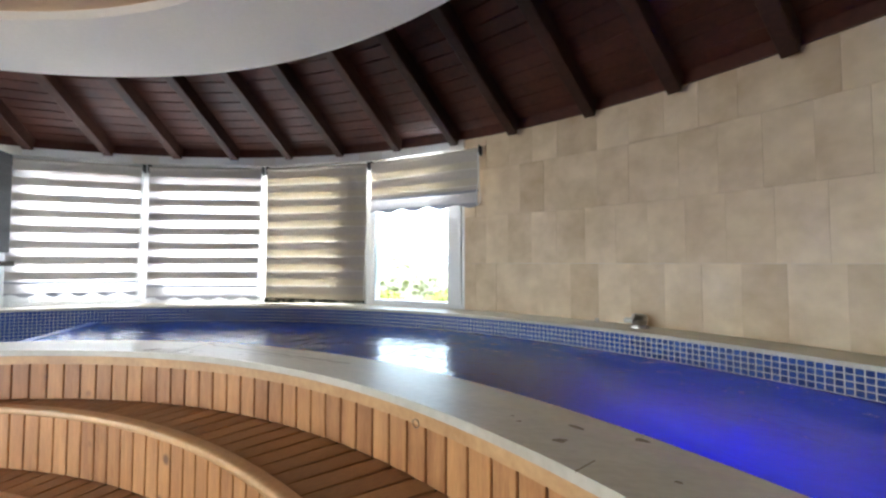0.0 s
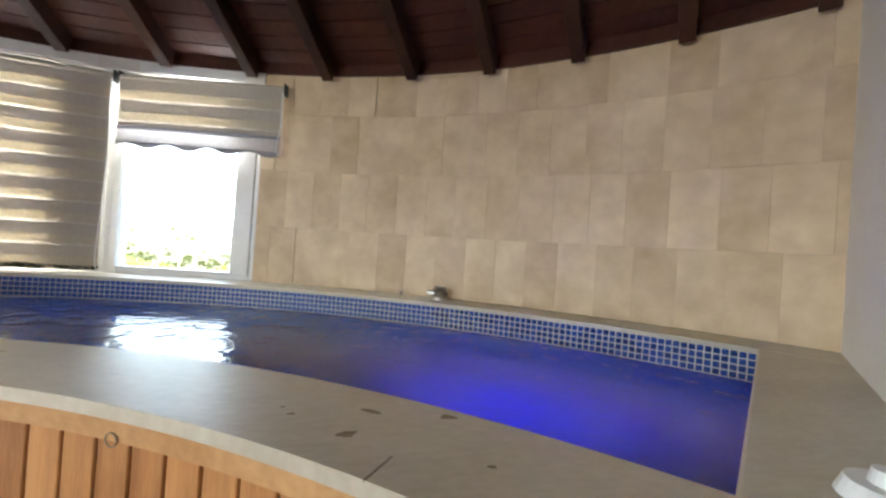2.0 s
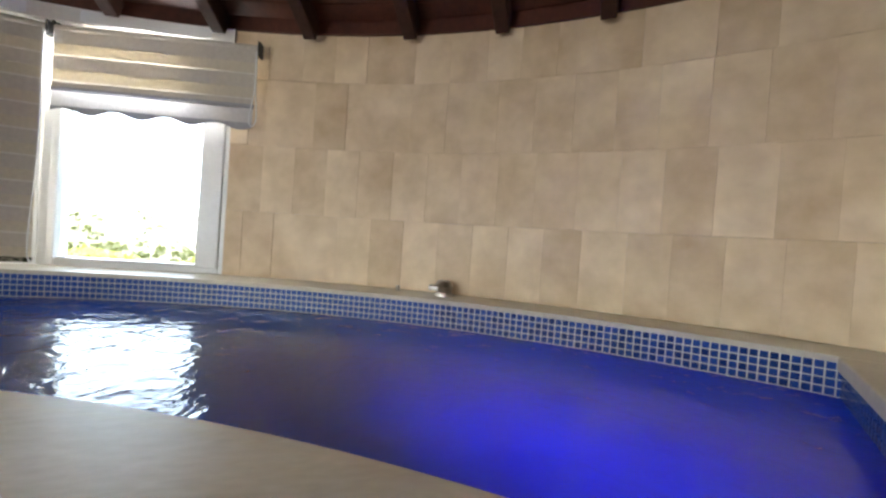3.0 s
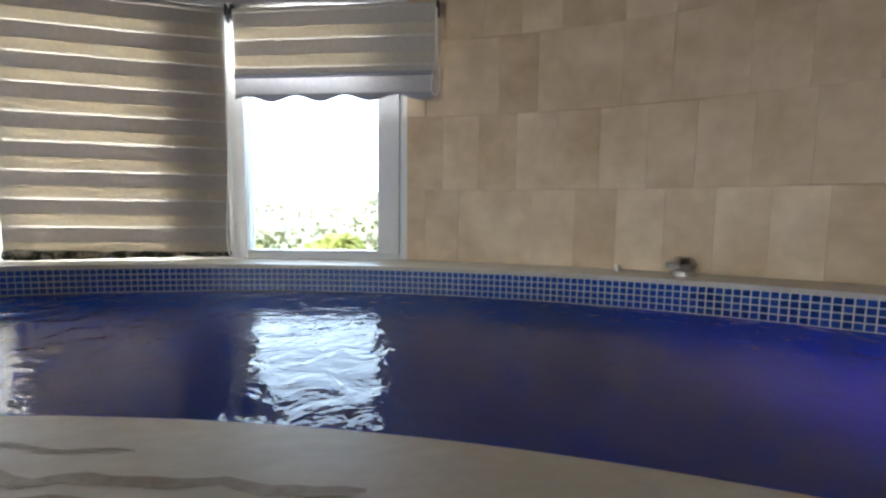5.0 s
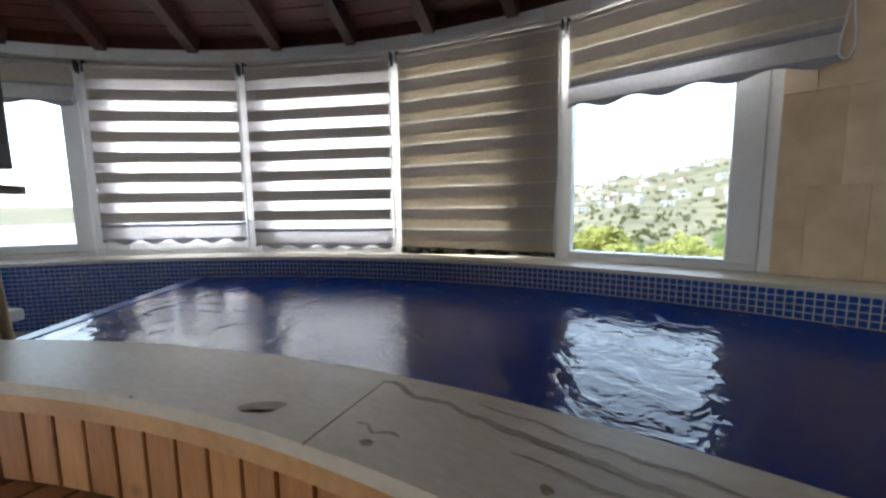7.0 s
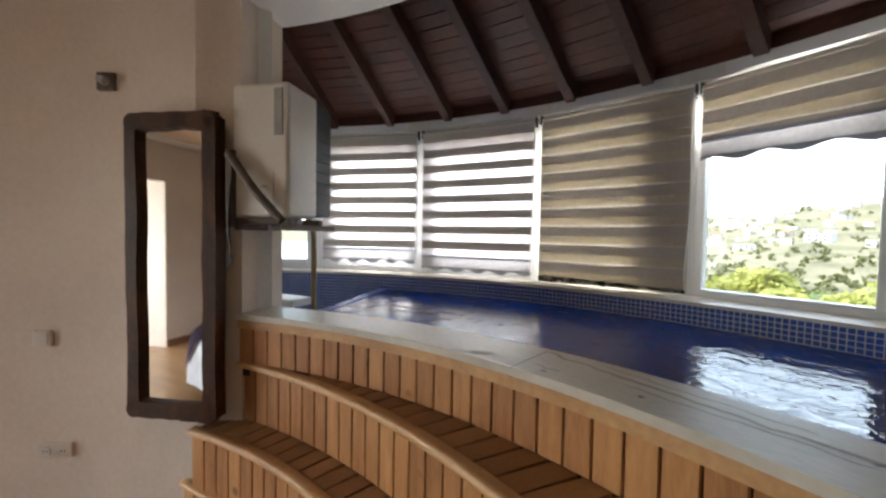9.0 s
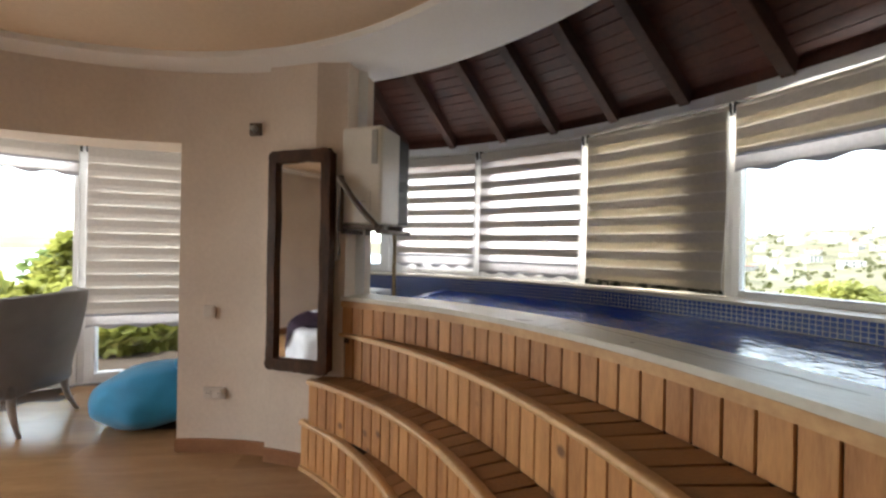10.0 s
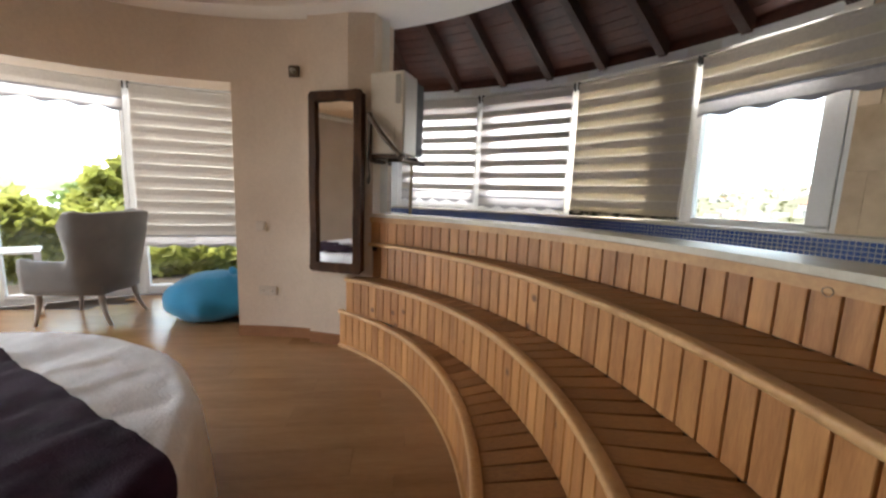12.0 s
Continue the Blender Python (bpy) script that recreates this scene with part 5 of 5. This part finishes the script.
bm = bmesh.new()
rows = []
radii = [4.95, 5.3, 6, 7, 8.5, 10, 12, 15, 19, 24, 30, 40, 52, 66, 84, 105, 130, 160, 195, 235, 280, 330, 390, 455, 525, 600, 680, 770, 870, 980, 1100, 1300, 1700, 2500, 4000]
for r in radii:
    rows.append([bm.verts.new((r * math.cos(radians(a)), r * math.sin(radians(a)), ground_z(r, a))) for a in range(0, 360, 2)])
for p, q in zip(rows, rows[1:]):
    for j in range(180):
        bm.faces.new((p[j], p[(j + 1) % 180], q[(j + 1) % 180], q[j]))
structure("ground", bm, EARTH, "dry green hillside falling away below the house", "ground", True)
structure("sea", strip(95, 3900, -8.3, -8.0, span(140, 210, 2), HALL), SEA, "sea beyond the slope, its colour paled for haze", "water")
structure("wall_footing", strip(4.6, 4.94, -3.5, -0.04, span(0, 360, 6), HALL), SKY_SIDE, "plastered foot of the round house", "wall")
structure("roof_cover", strip(0.3, 5.35, lambda a: 3.55, lambda a: 3.6, span(0, 360, 6), HALL), HOUSE_ROOF, "closing roof of the round house", "roof")


def house(x, y, turn, w, d, h, red, seed):
    """Small white hillside house with a flat or tiled roof and dark windows."""
    rg = random.Random(seed)
    r, az = math.hypot(x, y), math.degrees(math.atan2(y, x))
    g = ground_z(r, az)
    t = thing("house", "small white house with a terracotta roof on the hill" if red else "white flat-roofed house on the far hillside", "house", "houses on the hill", pose(x, y, g, 0, 0, turn))
    part("wall", box(w, d, h + 3, Matrix.Translation((0, 0, h / 2 - 1.5))), HOUSE_WHITE, t)
    if red:
        bm = box(w + 1, d + 1, 0.4, Matrix.Translation((0, 0, h + 0.2)))
        bmesh.ops.create_cone(bm, segments=4, radius1=w * 0.72, radius2=0.2, depth=2.2, cap_ends=True, matrix=Matrix.Translation((0, 0, h + 1.5)) @ pose(0, 0, 0, 0, 0, 45) @ Matrix.Diagonal((1, d / w, 1, 1)))
        part("roof", bm, HOUSE_ROOF, t)
    else:
        part("roof", box(w + 0.6, d + 0.6, 0.5, Matrix.Translation((0, 0, h + 0.25))), HOUSE_WHITE, t)
    for s in (-1, 1):
        for fl in range(max(1, int(h // 3))):
            for k in (-1, 0, 1):
                part("window", box(1.4, 0.2, 1.6, Matrix.Translation((k * w / 3.3, s * (d / 2 + 0.02), 1.7 + 3 * fl))), HOUSE_GLASS, t)
    return t


rg = random.Random(11)
kinds = [house(60, 330, 12, 13, 9, 6.2, True, 1), house(-20, 420, -20, 16, 10, 6.2, False, 2), house(110, 520, 30, 12, 11, 6.2, False, 3)]
for i in range(230):
    az = rg.uniform(66, 121)
    r = rg.uniform(380, 1080)
    g = ground_z(r, az)
    k = rg.uniform(0.55, 0.85)
    copy_thing(kinds[rg.choice((0, 1, 1, 2, 2))], pose(r * math.cos(radians(az)), r * math.sin(radians(az)), g, 0, 0, rg.uniform(0, 180)) @ Matrix.Diagonal((k, k, k, 1)))

# scattered trees on the slopes
vs, fs = [], []
for i in range(4200):
    az, r = rg.uniform(55, 215), 45 * (21 ** rg.random())
    if az > 138:
        continue
    g = ground_z(r, az)
    s = rg.uniform(0.9, 2.4) * (0.7 + r / 900)
    c = Vector((r * math.cos(radians(az)), r * math.sin(radians(az)), g + s * 0.6))
    for _ in range(14):
        d = Vector((rg.gauss(0, 1), rg.gauss(0, 1), rg.gauss(0, 0.8))).normalized()
        p = c + d * s * rg.uniform(0.5, 1.0)
        a = Vector((rg.gauss(0, 1), rg.gauss(0, 1), rg.gauss(0, 1))).normalized()
        b = a.orthogonal().normalized()
        k = len(vs)
        q = s * 0.42
        vs += [p + a * q, p + b * q, p - a * q, p - b * q]
        fs.append((k, k + 1, k + 2, k + 3))
me = bpy.data.meshes.new("hill_trees")
me.from_pydata(vs, [], fs)
me.materials.append(HILL_LEAF)
tagged(new("hill_trees", me), "scattered green trees on the far hillside", "trees", kind="stuff")

# shrubs close to the windows
for i, (x, y, top, spread, mat) in enumerate(((-0.50, 9.6, 1.28, 0.95, LEAF), (1.0, 11.4, 0.80, 1.3, LEAF), (-2.5, 9.4, 1.1, 1.1, LEAF), (2.4, 13.5, 0.2, 1.3, LEAF_DARK), (-4.2, 11.0, 0.6, 1.2, LEAF),
                                                    (3.2, 24.0, -0.2, 2.6, LEAF), (7.0, 27.0, -0.9, 2.4, LEAF), (5.2, 31.0, 0.1, 2.6, LEAF_DARK), (10.5, 30.0, -0.3, 2.8, LEAF), (0.6, 27.0, -0.6, 2.4, LEAF_DARK))):
    g = ground_z(math.hypot(x, y), math.degrees(math.atan2(y, x)))
    shrub("tree", x, y, g, top, spread, 20 + i, mat, "bright green young tree outside the pool window", 7000, 0.13, "tree")
for i, (az, r, top, spread, mat) in enumerate(((168, 6.3, 0.95, 0.95, LEAF), (176, 6.8, 1.15, 1.0, LEAF), (183, 6.2, 1.0, 0.95, LEAF), (191, 6.9, 1.35, 1.05, LEAF), (199, 6.4, 0.9, 0.95, LEAF), (179, 8.3, 1.5, 1.1, LEAF_DARK), (162, 6.6, 0.9, 0.9, LEAF), (171, 8.4, 1.55, 0.9, LEAF), (206, 6.5, 1.3, 1.0, LEAF),
                                                    (163, 5.75, 0.42, 0.55, LEAF), (170, 5.7, 0.5, 0.6, LEAF), (177, 5.75, 0.45, 0.55, LEAF), (167, 6.9, 0.8, 0.8, LEAF), (180, 7.4, 2.05, 0.5, LEAF))):
    x, y = r * math.cos(radians(az)), r * math.sin(radians(az))
    shrub("shrub", x, y, ground_z(r, az), top, spread, 40 + i, mat, "lush green shrub with broad leaves outside the bay window", 5200, 0.19)
